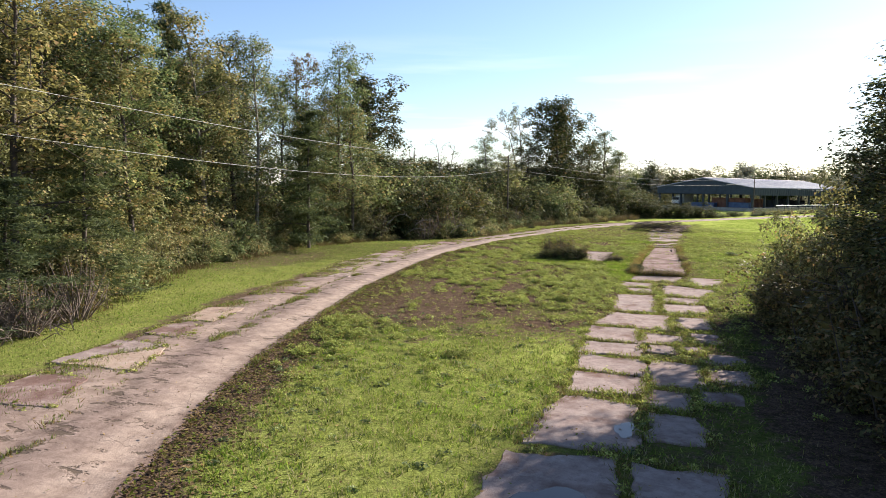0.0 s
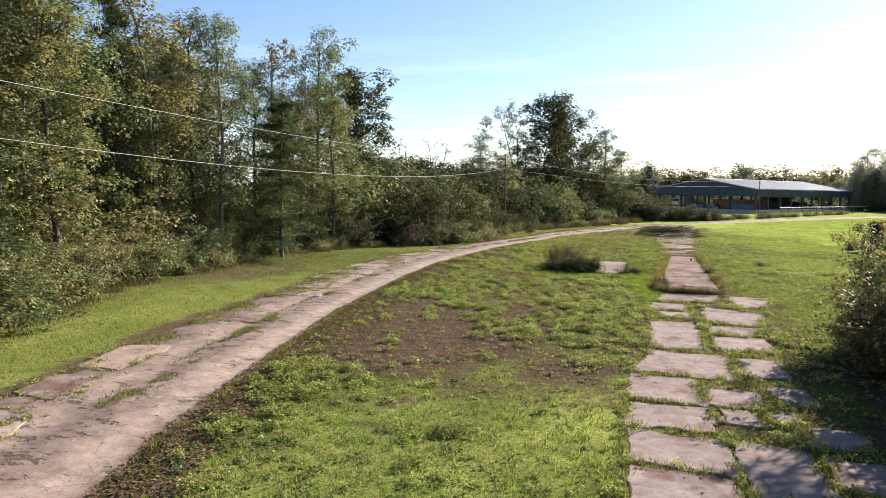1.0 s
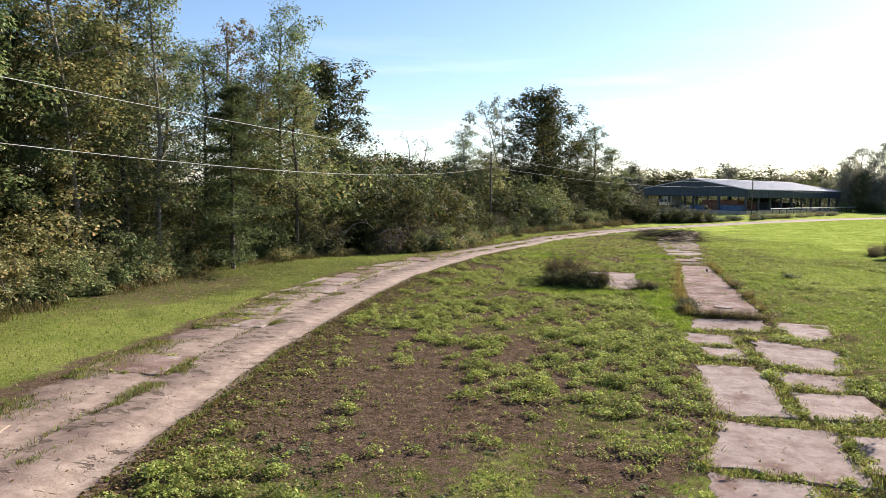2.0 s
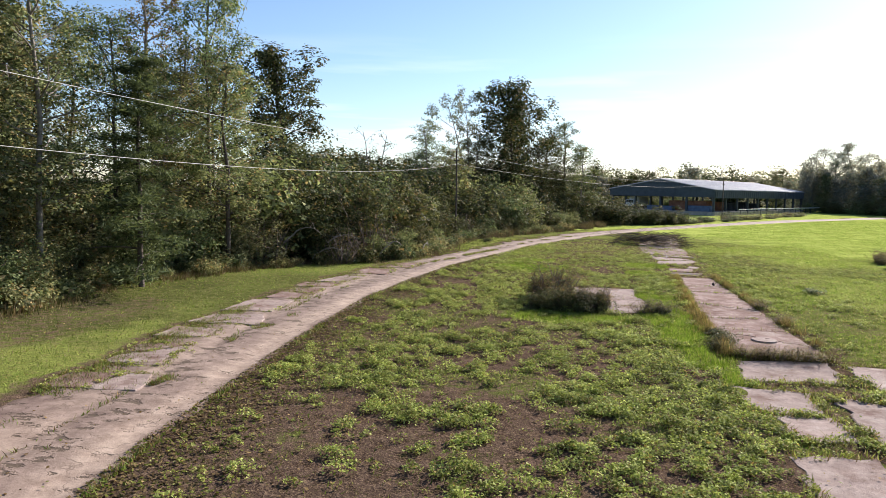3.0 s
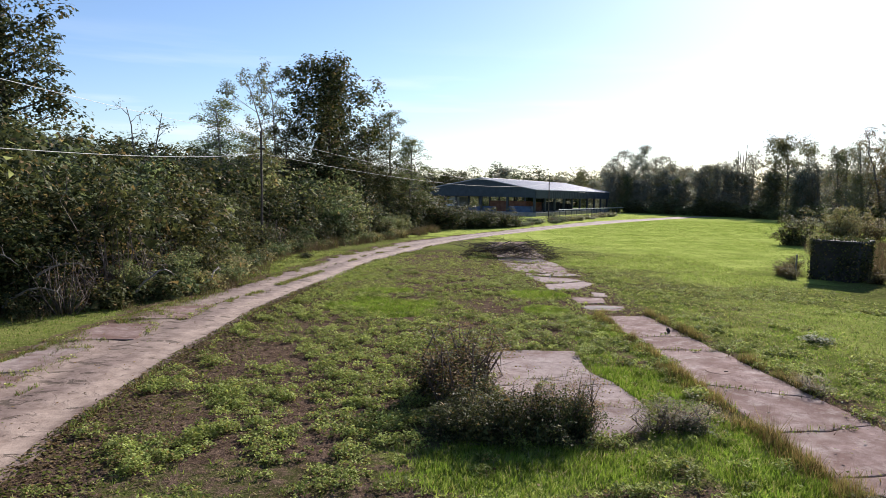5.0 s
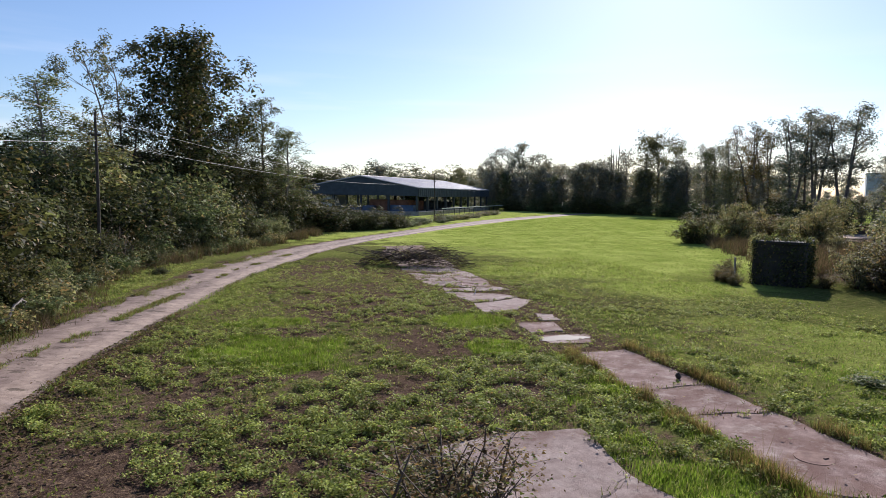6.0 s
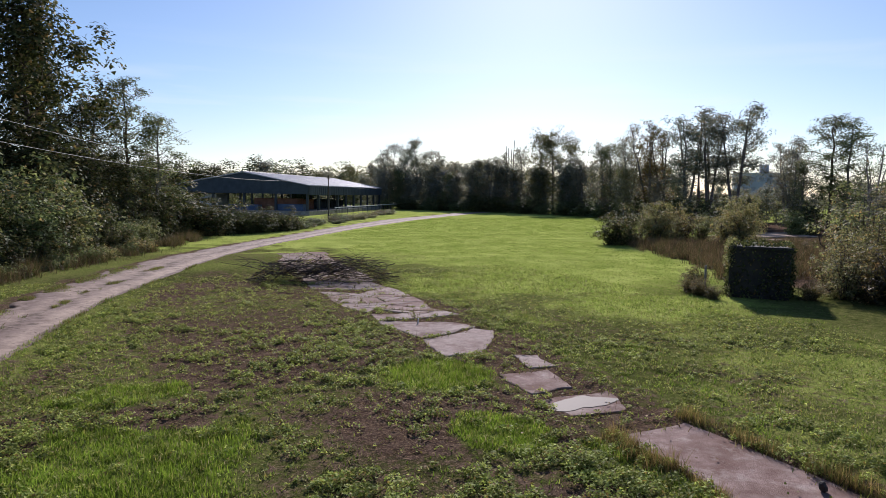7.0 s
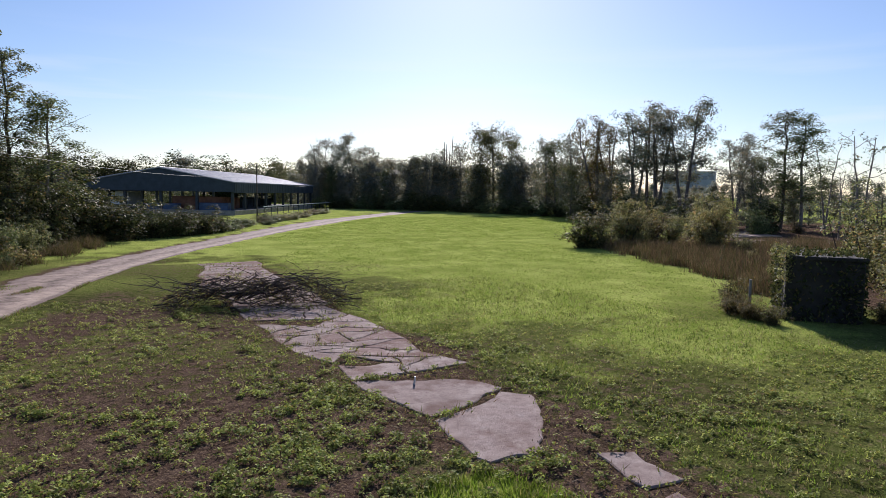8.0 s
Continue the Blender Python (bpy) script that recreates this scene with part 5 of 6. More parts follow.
# ---------------------------------------------------------------- line of poles and wires
def pole(x, y, h, label, arm):
    ob = root("utility_pole", x, y, 0, label, "utility pole", "poles of the power line")
    s = Soup()
    q = np.linspace(0, 1, 8)
    s.tube(np.stack([0.03 * np.sin(q * 4), 0.02 * q, h * q - 0.3], 1), 0.095 - 0.03 * q, 10)
    put("shaft", s.mesh("shaft", POLE_WOOD, True), ob)
    bm = bmesh.new()
    bmesh.ops.create_cone(bm, cap_ends=True, segments=10, radius1=0.06, radius2=0.035, depth=0.14, matrix=pose(0, 0, h - 0.24))
    part("top_insulator", bm, POLE_WOOD, ob)
    if arm:
        bm = bmesh.new()
        box(bm, 0, 0, h - arm, 0.5, 0.09, 0.11, 0.01, pose(0, 0, 0, 0, 0, 30))
        arm_ob = part("bracket", bm, POLE_WOOD, ob)
        bm = bmesh.new()
        bmesh.ops.create_cone(bm, cap_ends=True, segments=10, radius1=0.05, radius2=0.05, depth=0.12, matrix=pose(0.1, 0, h - arm + 0.1))
        part("insulator", bm, WIRE, arm_ob, "pale porcelain insulator")
    return ob


pole(-12.3, 80.0, 8.6, "tall thin wooden utility pole at the edge of the thicket", 1.4)
pole(26.4, 144.0, 7.9, "weathered wooden utility pole in the grass before the shed", 1.6)
pole(-20.6, -2.0, 9.2, "wooden utility pole behind the start of the track", 1.2)


def wire(a, b, sag, label):
    s = Soup()
    q = np.linspace(0, 1, 60)
    pts = np.outer(1 - q, a) + np.outer(q, b)
    pts[:, 2] -= sag * 4 * q * (1 - q)
    s.tube(pts, np.full(60, 0.008), 5)
    return tagged(put("power_line", s.mesh("power_line", WIRE, True)), label, "cable", "wires of the power line")


wire((-12.3, 80, 8.1), (-20.6, -2, 8.75), 1.25, "upper pale wire slung along the wood")
wire((-12.3, 80, 6.9), (-20.6, -2, 7.75), 1.95, "lower pale wire slung along the wood")
wire((-12.3, 80, 8.1), (26.4, 144, 7.6), 1.6, "upper pale wire slung towards the shed")
wire((-12.3, 80, 6.9), (26.4, 144, 6.3), 1.15, "lower pale wire slung towards the shed")
wire((26.4, 144, 6.3), (60, 206, 5.5), 0.8, "pale wire running on past the shed")

# ---------------------------------------------------------------- shed
# STEEL and CLAD are dark, lifted slightly towards blue to paint in distance haze
STEEL = rough_stuff("dark_steel_hazed", (0.030, 0.038, 0.048), (0.05, 0.06, 0.072), 1.5, 0.7, 0.004, 20.0, 0.0)
ROOF = rough_stuff("grey_metal_roof", (0.27, 0.28, 0.31), (0.36, 0.375, 0.40), 0.6, 0.55, 0.004, 12.0, 0.4)
CLAD = rough_stuff("blue_black_cladding_hazed", (0.026, 0.040, 0.056), (0.045, 0.064, 0.086), 1.0, 0.65, 0.004, 16.0, 0.0)
CONC = rough_stuff("weathered_concrete", (0.22, 0.20, 0.18), (0.36, 0.33, 0.30), 1.2, 0.9, 0.01, 24.0)
RUST_STACK = rough_stuff("rust_red_steel", (0.16, 0.06, 0.035), (0.27, 0.12, 0.07), 1.0, 0.75, 0.01, 14.0)
BLUE_TARP = rough_stuff("blue_sheeting", (0.04, 0.07, 0.14), (0.07, 0.12, 0.22), 1.2, 0.6, 0.02, 8.0)
WHITE_PAINT = rough_stuff("white_paint", (0.62, 0.64, 0.66), (0.78, 0.79, 0.80), 2.0, 0.4, 0.002, 20.0)
BLACK_RUBBER = rough_stuff("black_rubber", (0.015, 0.015, 0.016), (0.03, 0.03, 0.03), 4.0, 0.8, 0.004, 30.0)
W, L, EAVE, APEX, FASCIA = 24.3, 54.7, 5.45, 7.75, 1.6


def build_shed():
    """Open steel shed: local x along its length, y across from the near corner, z up."""
    shed = root("open_shed", 30.6, 168.4, 0, "long open-sided dark steel shed with a pale metal roof", "shed", rz=53.57)
    bm = bmesh.new()
    box(bm, L / 2, W / 2, 0.25, L + 1.2, W + 1.2, 1.1, 0.03)
    part("floor_slab", bm, CONC, shed)
    for s in (0, 1):
        # roof half as one bent sheet with standing ribs
        bm = bmesh.new()
        y0, y1 = (-0.5, W / 2) if s == 0 else (W + 0.5, W / 2)
        n = 92
        rows = []
        for i in range(n * 4 + 1):
            x = -0.5 + (L + 1.0) * i / (n * 4)
            rib = 0.06 if i % 4 in (1, 2) else 0.0
            rows.append([bm.verts.new((x, y0, EAVE + 0.02 + rib)), bm.verts.new((x, y1, APEX + 0.02 + rib)), bm.verts.new((x, y0, EAVE - 0.12)), bm.verts.new((x, y1, APEX - 0.12))])
        for a, b in zip(rows, rows[1:]):
            bm.faces.new((a[0], b[0], b[1], a[1]))
            bm.faces.new((a[2], a[3], b[3], b[2]))
            bm.faces.new((a[0], a[2], b[2], b[0]))
        for r in (rows[0], rows[-1]):
            bm.faces.new((r[0], r[1], r[3], r[2]))
        bmesh.ops.recalc_face_normals(bm, faces=bm.faces)
        part("roof_sheet", bm, ROOF, shed, "pale grey ribbed metal roofing")
    bm = bmesh.new()
    box(bm, L / 2, W / 2, APEX + 0.07, L + 1.1, 0.5, 0.08, 0.02)
    part("ridge_cap", bm, ROOF, shed)
    for x in (-0.3, L + 0.3):
        # gable cladding above the opening
        bm = bmesh.new()
        prof = ((-0.3, EAVE - FASCIA), (W + 0.3, EAVE - FASCIA), (W + 0.3, EAVE - 0.16), (W / 2, APEX - 0.16), (-0.3, EAVE - 0.16))
        a = [bm.verts.new((x - 0.06, p, q)) for p, q in prof]
        b = [bm.verts.new((x + 0.06, p, q)) for p, q in prof]
        bm.faces.new(a)
        bm.faces.new(b[::-1])
        for i in range(5):
            bm.faces.new((a[i], a[(i + 1) % 5], b[(i + 1) % 5], b[i]))
        bmesh.ops.recalc_face_normals(bm, faces=bm.faces)
        part("gable_panel", bm, CLAD, shed)
    for yv in (-0.36, W + 0.36):
        bm = bmesh.new()
        box(bm, L / 2, yv, EAVE - 0.16 - FASCIA / 2, L + 0.4, 0.12, FASCIA, 0.01)
        for i in range(46):
            box(bm, 0.6 + i * (L - 1.2) / 45, yv - 0.08 * (1 if yv < 0 else -1), EAVE - 0.16 - FASCIA / 2, 0.06, 0.05, FASCIA - 0.06)
        part("eaves_panel", bm, CLAD, shed)
    bm = bmesh.new()
    box(bm, 0, 0, 2.8, 0.42, 0.42, 5.1, 0.02)
    first = part("post", bm, STEEL, shed)
    first.location = (0.2, 0.1, 0)
    for i in range(10):
        for yv in (0.1, W / 2, W - 0.1):
            if (i, yv) == (0, 0.1) or (yv == W / 2 and i not in (0, 3, 6, 9)):
                continue
            ob = put("post", first.data, shed)
            ob.location = (0.2 + i * (L - 0.4) / 9, yv, 0)
    for yv in (W * 0.25, W * 0.75):
        ob = put("post", first.data, shed)
        ob.location = (0.2, yv, 0)
    for i in range(10):
        x = 0.2 + i * (L - 0.4) / 9
        bm = bmesh.new()
        for y0, z0, y1, z1 in ((0, EAVE - 0.5, W / 2, APEX - 0.5), (W, EAVE - 0.5, W / 2, APEX - 0.5)):
            ang = math.degrees(math.atan2(z1 - z0, y1 - y0))
            box(bm, 0, 0, 0, 0.16, math.hypot(y1 - y0, z1 - z0), 0.34, 0.0, pose(x, (y0 + y1) / 2, (z0 + z1) / 2, ang, 0, 0))
        part("rafter", bm, STEEL, shed)
    return shed


shed = build_shed()
SHED = pose(30.6, 168.4, 0, 0, 0, 53.57)


def in_shed(x, y, z=0.8):
    return SHED @ Vector((x, y, z))


def store(name, x, y, sx, sy, sz, material, label, category, bars=0):
    """A stack or bin under the shed's roof."""
    p = in_shed(x, y)
    ob = root(name, p.x, p.y, p.z, label, category, "goods under the shed", rz=53.57)
    bm = bmesh.new()
    box(bm, 0, 0, sz / 2, sx, sy, sz, 0.05)
    part("body", bm, material, ob)
    for i in range(bars):
        bm = bmesh.new()
        box(bm, -sx / 2 + (i + 0.5) * sx / bars, -sy / 2 - 0.04, sz / 2, 0.1, 0.08, sz * 0.94, 0.01)
        part("rib", bm, material, ob)
    return ob


store("steel_bin", 4.0, 7.0, 3.2, 8.5, 2.2, RUST_STACK, "long rust-red steel bin standing under the shed roof", "container", 8)
store("steel_bin", 10.5, 5.0, 6.0, 3.0, 2.0, RUST_STACK, "rust-red steel bin beside the shed posts", "container", 9)
store("steel_bin", 19.5, 5.5, 6.5, 3.0, 1.7, STEEL, "dark steel bin under the shed roof", "container", 9)
store("sheeted_stack", 1.2, 3.5, 1.6, 5.0, 1.2, BLUE_TARP, "low stack under blue sheeting at the shed's end", "stack")
store("sheeted_stack", 1.2, 12.5, 1.6, 6.0, 1.0, BLUE_TARP, "low stack under blue sheeting beside the shed post", "stack")
store("machine_housing", 30, 7, 4.0, 3.0, 1.9, STEEL, "dark machine housing under the shed roof", "machine", 4)
store("machine_housing", 41, 8, 5.0, 3.0, 1.5, STEEL, "dark machine housing near the shed's far end", "machine", 4)

# white rails along the shed's side
rail = root("guard_rail", 0, 0, 0, "low pale steel guard rail along the shed's loading side", "guard rail")
ra, rb = in_shed(2.0, -4.5, 0), in_shed(58.0, -4.5, 0)
bm = bmesh.new()
d = rb - ra
m = Matrix.Translation((ra + rb) / 2) @ pose(0, 0, 0, 0, 0, math.degrees(math.atan2(d.y, d.x)))
box(bm, 0, 0, 1.45, d.length, 0.08, 0.16, 0.01, m)
part("rail", bm, WHITE_PAINT, rail)
for i in range(15):
    p = ra + d * (i + 0.2) / 15
    bm = bmesh.new()
    box(bm, p.x, p.y, 0.65, 0.1, 0.1, 1.5, 0.01)
    part("post", bm, STEEL, rail)


def truck(x, y, z, rz):
    ob = root("box_truck", x, y, z, "white delivery truck parked at the shed's end", "truck", rz=rz)
    bm = bmesh.new()
    box(bm, -1.2, 0, 1.75, 4.6, 2.3, 2.2, 0.05)
    part("cargo_box", bm, WHITE_PAINT, ob)
    bm = bmesh.new()
    box(bm, 2.1, 0, 1.35, 1.9, 2.1, 1.7, 0.18)
    part("cab", bm, WHITE_PAINT, ob)
    bm = bmesh.new()
    box(bm, 3.02, 0, 1.75, 0.06, 1.8, 0.65, 0.02)
    part("windscreen", bm, BLACK_RUBBER, ob)
    bm = bmesh.new()
    box(bm, 0, 0, 0.6, 6.2, 1.0, 0.22, 0.02)
    part("chassis", bm, BLACK_RUBBER, ob)
    for wx, wy in ((2.1, 1.0), (2.1, -1.0), (-2.0, 1.0), (-2.0, -1.0)):
        bm = bmesh.new()
        bmesh.ops.create_cone(bm, cap_ends=True, segments=20, radius1=0.45, radius2=0.45, depth=0.3, matrix=pose(wx, wy, 0.45, 90, 0, 0))
        wheel = part("wheel", bm, BLACK_RUBBER, ob)
        bm = bmesh.new()
        bmesh.ops.create_cone(bm, cap_ends=True, segments=16, radius1=0.24, radius2=0.2, depth=0.34, matrix=pose(wx, wy, 0.45, 90, 0, 0))
        part("rim", bm, WHITE_PAINT, wheel, "pale steel rim")
    for wy in (0.8, -0.8):
        bm = bmesh.new()
        box(bm, 3.06, wy, 0.95, 0.06, 0.3, 0.2, 0.03)
        part("headlight", bm, CONC, ob)


p = in_shed(4.0, 20.2, 0.8)
truck(p.x, p.y, p.z, 233.57)

# ---------------------------------------------------------------- far building and bare stems
# the mill wall's pale blue cast is aerial haze put into its colour
FACADE = rough_stuff("grey_wall_hazed_blue", (0.34, 0.39, 0.46), (0.41, 0.46, 0.54), 0.3, 0.8, 0.01, 6.0)
GLASS = rough_stuff("dark_window_glass", (0.22, 0.25, 0.31), (0.28, 0.31, 0.37), 0.5, 0.3, 0.0, 5.0)
mill = root("mill_building", 262.7, 251.3, 0, "distant grey flat-roofed mill with a stair tower", "building", rz=-48)
bm = bmesh.new()
box(bm, 0, 0, 7.4, 22, 14, 15.4, 0.1)
part("wall", bm, FACADE, mill)
bm = bmesh.new()
box(bm, 0, 0, 15.3, 22.6, 14.6, 0.5, 0.1)
part("roof", bm, FACADE, mill)
bm = bmesh.new()
box(bm, 1.5, 0, 17.2, 3.6, 4, 4.2, 0.1)
part("tower", bm, FACADE, mill)
for i in range(7):
    for k in range(3):
        bm = bmesh.new()
        box(bm, -9.3 + i * 3.1, -7.05, 4.2 + k * 4.2, 1.9, 0.2, 1.8, 0.02)
        part("window", bm, GLASS, mill)


def snag(x, y, h, n, seed):
    rng = np.random.default_rng(seed)
    s = Soup()
    for i in range(n):
        o = rng.uniform(-1.6, 1.6, 2)
        q = np.linspace(0, 1, 5)
        s.tube(np.stack([o[0] + rng.normal(size=5) * 0.08, o[1] + rng.normal(size=5) * 0.08, h * rng.uniform(0.82, 1) * q - 0.2], 1), 0.2 - 0.12 * q, 6)
    ob = root("dead_tree", x, y, 0, "bare dead stems standing above the trees", "tree", "dead stems")
    put("trunk", s.mesh("trunk", DEAD_WOOD, True), ob)


snag(89.7, 192.3, 19.0, 4, 1)
snag(-57, 190, 15.5, 4, 2)
snag(88.6, 131.0, 20.0, 2, 3)

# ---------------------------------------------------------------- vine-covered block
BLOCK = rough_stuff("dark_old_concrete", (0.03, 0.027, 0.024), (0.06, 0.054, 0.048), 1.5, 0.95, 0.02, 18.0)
block = root("concrete_block_hut", 21.85, 68.8, 0, "squat dark concrete hut overgrown with ivy", "hut", rz=-53)
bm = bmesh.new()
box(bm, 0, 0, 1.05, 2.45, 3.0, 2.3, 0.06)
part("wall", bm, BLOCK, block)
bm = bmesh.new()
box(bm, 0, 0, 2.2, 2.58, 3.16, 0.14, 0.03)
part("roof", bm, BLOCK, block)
g = np.random.default_rng(4)
n = 5200
face = g.integers(0, 5, n)
u, w = g.uniform(-1.3, 1.3, n), g.uniform(0, 2.3, n)
off = 1.53 + np.abs(g.normal(size=n)) * 0.09
pts = np.stack([np.where(face == 0, u, np.where(face == 1, u, np.where(face == 2, off - 0.28, np.where(face == 3, 0.28 - off, u)))),
                np.where(face == 0, off, np.where(face == 1, -off, np.where(face == 4, g.uniform(-1.5, 1.5, n), u))),
                np.where(face == 4, 2.28 + np.abs(g.normal(size=n)) * 0.07, w)], 1)
keep = fbm(pts[:, 0] + pts[:, 1] * 1.7, pts[:, 2] * 1.2 + 9, 77) > 0.42
keep |= g.random(n) < 0.3
v, f = leaf_quads(pts[keep], 0.07 * g.uniform(0.6, 1.3, keep.sum()), g, 0.0)
put("ivy", mesh_of("ivy", v, f, LEAF_DARK), block, "dark ivy leaves")
# loose bunches hanging over its upper corners
n = 2600
at = np.array([(-1.2, -1.5, 2.2), (-1.2, 1.5, 2.2), (-1.25, -1.5, 1.6), (-1.25, 1.5, 1.5), (-1.2, -0.9, 2.3), (-1.2, 0.8, 2.3), (1.2, 1.5, 2.1)])[g.integers(0, 7, n)]
pts = at + bunched(g, n) * [0.17, 0.17, 0.22]
v, f = leaf_tris(pts, 0.055 * g.uniform(0.6, 1.3, n), g, 0.1)
put("hanging_ivy", mesh_of("hanging_ivy", v, f, LEAF_YELLOW), block, "yellow-green ivy bunches")

# ---------------------------------------------------------------- brush pile
g = np.random.default_rng(21)
s, leaves_at = Soup(), []
for i in range(420):
    q = np.linspace(0, 1, 6)
    along = g.uniform(-3.1, 3.1)
    roof_h = 0.95 * (1 - (along / 3.4) ** 4) * (0.75 + 0.5 * vnoise(along * 1.3, 0.5, 8)) + 0.1
    c = np.array([along, g.normal() * 0.65, abs(g.uniform(0.05, 1)) * roof_h])
    a = g.normal() * 0.9 + (math.pi if g.random() < 0.5 else 0)
    ln = g.uniform(0.5, 2.0)
    d = np.array([math.cos(a), math.sin(a), g.normal() * 0.3])
    pts = c + (q - 0.5)[:, None] * ln * d + g.normal(size=(6, 3)) * 0.05
    pts[:, 2] = np.maximum(pts[:, 2] - 0.25 * (q - 0.5) ** 2, 0.03)
    s.tube(pts, g.uniform(0.006, 0.02) * (1.15 - q), 4)
    leaves_at.append(pts[3:])
pile = root("brush_pile", 5.1, 80.7, 0.02, "heap of cut dark branches lying across the old slabs", "brush pile", rz=-22)
tagged(put("twig_tangle", s.mesh("twig_tangle", BRUSH_WOOD), pile), kind="stuff")
for i in range(34):
    q = np.linspace(0, 1, 7)
    x0 = g.uniform(-2.6, 0.8)
    pts = np.array([x0, g.normal() * 0.4, 0.3]) + q[:, None] * np.array([g.uniform(1.4, 3.2) * (1 if i % 4 else -1), g.normal() * 0.5, g.uniform(0.5, 1.2)]) + g.normal(size=(7, 3)) * 0.04
    pts[:, 2] -= 0.35 * q ** 2
    one = Soup()
    one.tube(pts, g.uniform(0.018, 0.04) * (1.1 - q), 5)
    for _ in range(3):
        k = g.integers(2, 6)
        e = pts[k] + g.normal(size=3) * [0.3, 0.3, 0.2] + (pts[k] - pts[k - 1]) * 1.2
        one.tube(np.array([pts[k], (pts[k] + e) / 2 + g.normal(size=3) * 0.03, e]), [0.012, 0.009, 0.004], 4)
    put("branch", one.mesh("branch", BRUSH_WOOD, True), pile)
pts = np.concatenate(leaves_at)
pts = pts[g.integers(0, len(pts), 5200)] + g.normal(size=(5200, 3)) * [0.14, 0.14, 0.08]
pts[:, 2] = np.abs(pts[:, 2])
v, f = leaf_quads(pts, 0.024 * g.uniform(0.6, 1.4, len(pts)), g, 0.1)
tagged(put("withered_foliage", mesh_of("withered_foliage", v, f, LEAF_BROWN), pile, "withered brown leaves"), kind="stuff")


# heap of dead brush at the foot of the wood
g = np.random.default_rng(29)
s = Soup()
for i in range(240):
    q = np.linspace(0, 1, 6)
    a = g.uniform(0, 2 * math.pi)
    c = np.array([g.normal() * 0.5, g.normal() * 0.7, 0.1])
    e = c + np.array([math.cos(a) * g.uniform(0.5, 1.7), math.sin(a) * g.uniform(0.5, 1.7), g.uniform(0.4, 2.0)])
    pts = c + q[:, None] * (e - c) + g.normal(size=(6, 3)) * 0.06
    pts[:, 2] = np.maximum(pts[:, 2] - 0.6 * q ** 3, 0.02)
    s.tube(pts, g.uniform(0.008, 0.024) * (1.15 - q), 4)
heap = root("dead_brush", -17.6, 16.2, 0, "heap of bare reddish dead twigs at the foot of the wood", "brush pile")
tagged(put("twig_tangle", s.mesh("dead_twigs", DEAD_WOOD), heap), kind="stuff")

# a white peg on the slab and a white pipe by the hut
peg = root("marker_peg", 4.45, 68.6, 0.0, "small white plastic peg standing on the slab", "peg")
bm = bmesh.new()
bmesh.ops.create_cone(bm, cap_ends=True, segments=10, radius1=0.028, radius2=0.016, depth=0.2, matrix=pose(0, 0, 0.1, 6, 4, 0))
part("shaft", bm, WHITE_PAINT, peg)
pipe = root("vent_pipe", 20.1, 70.3, 0, "short pale vent pipe beside the hut", "pipe")
bm = bmesh.new()
bmesh.ops.create_cone(bm, cap_ends=True, segments=12, radius1=0.05, radius2=0.05, depth=1.3, matrix=pose(0, 0, 0.6))
part("riser", bm, CONC, pipe)

# ---------------------------------------------------------------- grass, weeds and litter
def on_plate(x, y, grow=0.0):
    """Whether places lie on one of the slabs."""
    hit_any = np.zeros(len(x), bool)
    for quad in PLATES:
        q = np.array(quad)
        c = q.mean(0)
        q = c + (q - c) * (1 + grow)
        lo, hi = q.min(0), q.max(0)
        idx = np.nonzero((x > lo[0]) & (x < hi[0]) & (y > lo[1]) & (y < hi[1]))[0]
        if not len(idx):
            continue
        inside = np.zeros(len(idx), bool)
        px, py = x[idx], y[idx]
        for a, b in zip(q, np.roll(q, -1, 0)):
            cross = ((a[1] > py) != (b[1] > py)) & (px < (b[0] - a[0]) * (py - a[1]) / (b[1] - a[1] + 1e-12) + a[0])
            inside ^= cross
        hit_any[idx] |= inside
    return hit_any


def off_road(x, y, margin=0.0):
    return (x > road_r(y) - margin) | (x < road_l(y) + margin)


def blades(name, x, y, tall, wide, rng, material, label, bend=0.5, z=None):
    """Grass blades as slim triangles, each leaning its own way, in one object."""
    n = len(x)
    a, ln = rng.uniform(0, 2 * np.pi, n), np.abs(rng.normal(size=n)) * bend * tall
    tw = rng.uniform(0, 2 * np.pi, n)
    b = np.stack([x, y, ground_z(x, y) - 0.01 if z is None else z], 1)
    side = np.stack([np.cos(tw), np.sin(tw), np.zeros(n)], 1) * (wide * 0.5)[:, None]
    tip = b + np.stack([np.cos(a) * ln, np.sin(a) * ln, tall], 1)
    v = np.stack([b - side, b + side, tip], 1).reshape(-1, 3)
    me = mesh_of(name, v, np.arange(3 * n).reshape(-1, 3), material)
    return tagged(new(name, me), label, "grass", kind="stuff")


g = np.random.default_rng(33)
# short turf, denser beside the camera's way
x = np.concatenate([g.uniform(-12, 9, 620000), g.uniform(-24, 18, 500000)])
y = np.concatenate([g.uniform(7, 74, 620000), g.uniform(6, 84, 500000)])
bare, lush = bareness(x, y), lushness(x, y)
keep = (g.random(len(x)) < (1 - 0.97 * smooth(0.1, 0.75, bare)) * (0.3 + 0.65 * lush)) & off_road(x, y, 0.25) & (x > verge_x(y) - 0.5)
keep &= ~on_plate(x, y, -0.03)
keep &= g.random(len(x)) < 0.15 + smooth(0.36, 0.62, fbm(x / 0.28, y / 0.28, 45, 2))
x, y, lush = x[keep], y[keep], lush[keep]
rich = g.random(len(x)) < 0.15 + 0.45 * smooth(0.42, 0.6, fbm(x / 3.0, y / 3.0, 47, 3)) * (1 - 0.6 * smooth(60, 76, y))
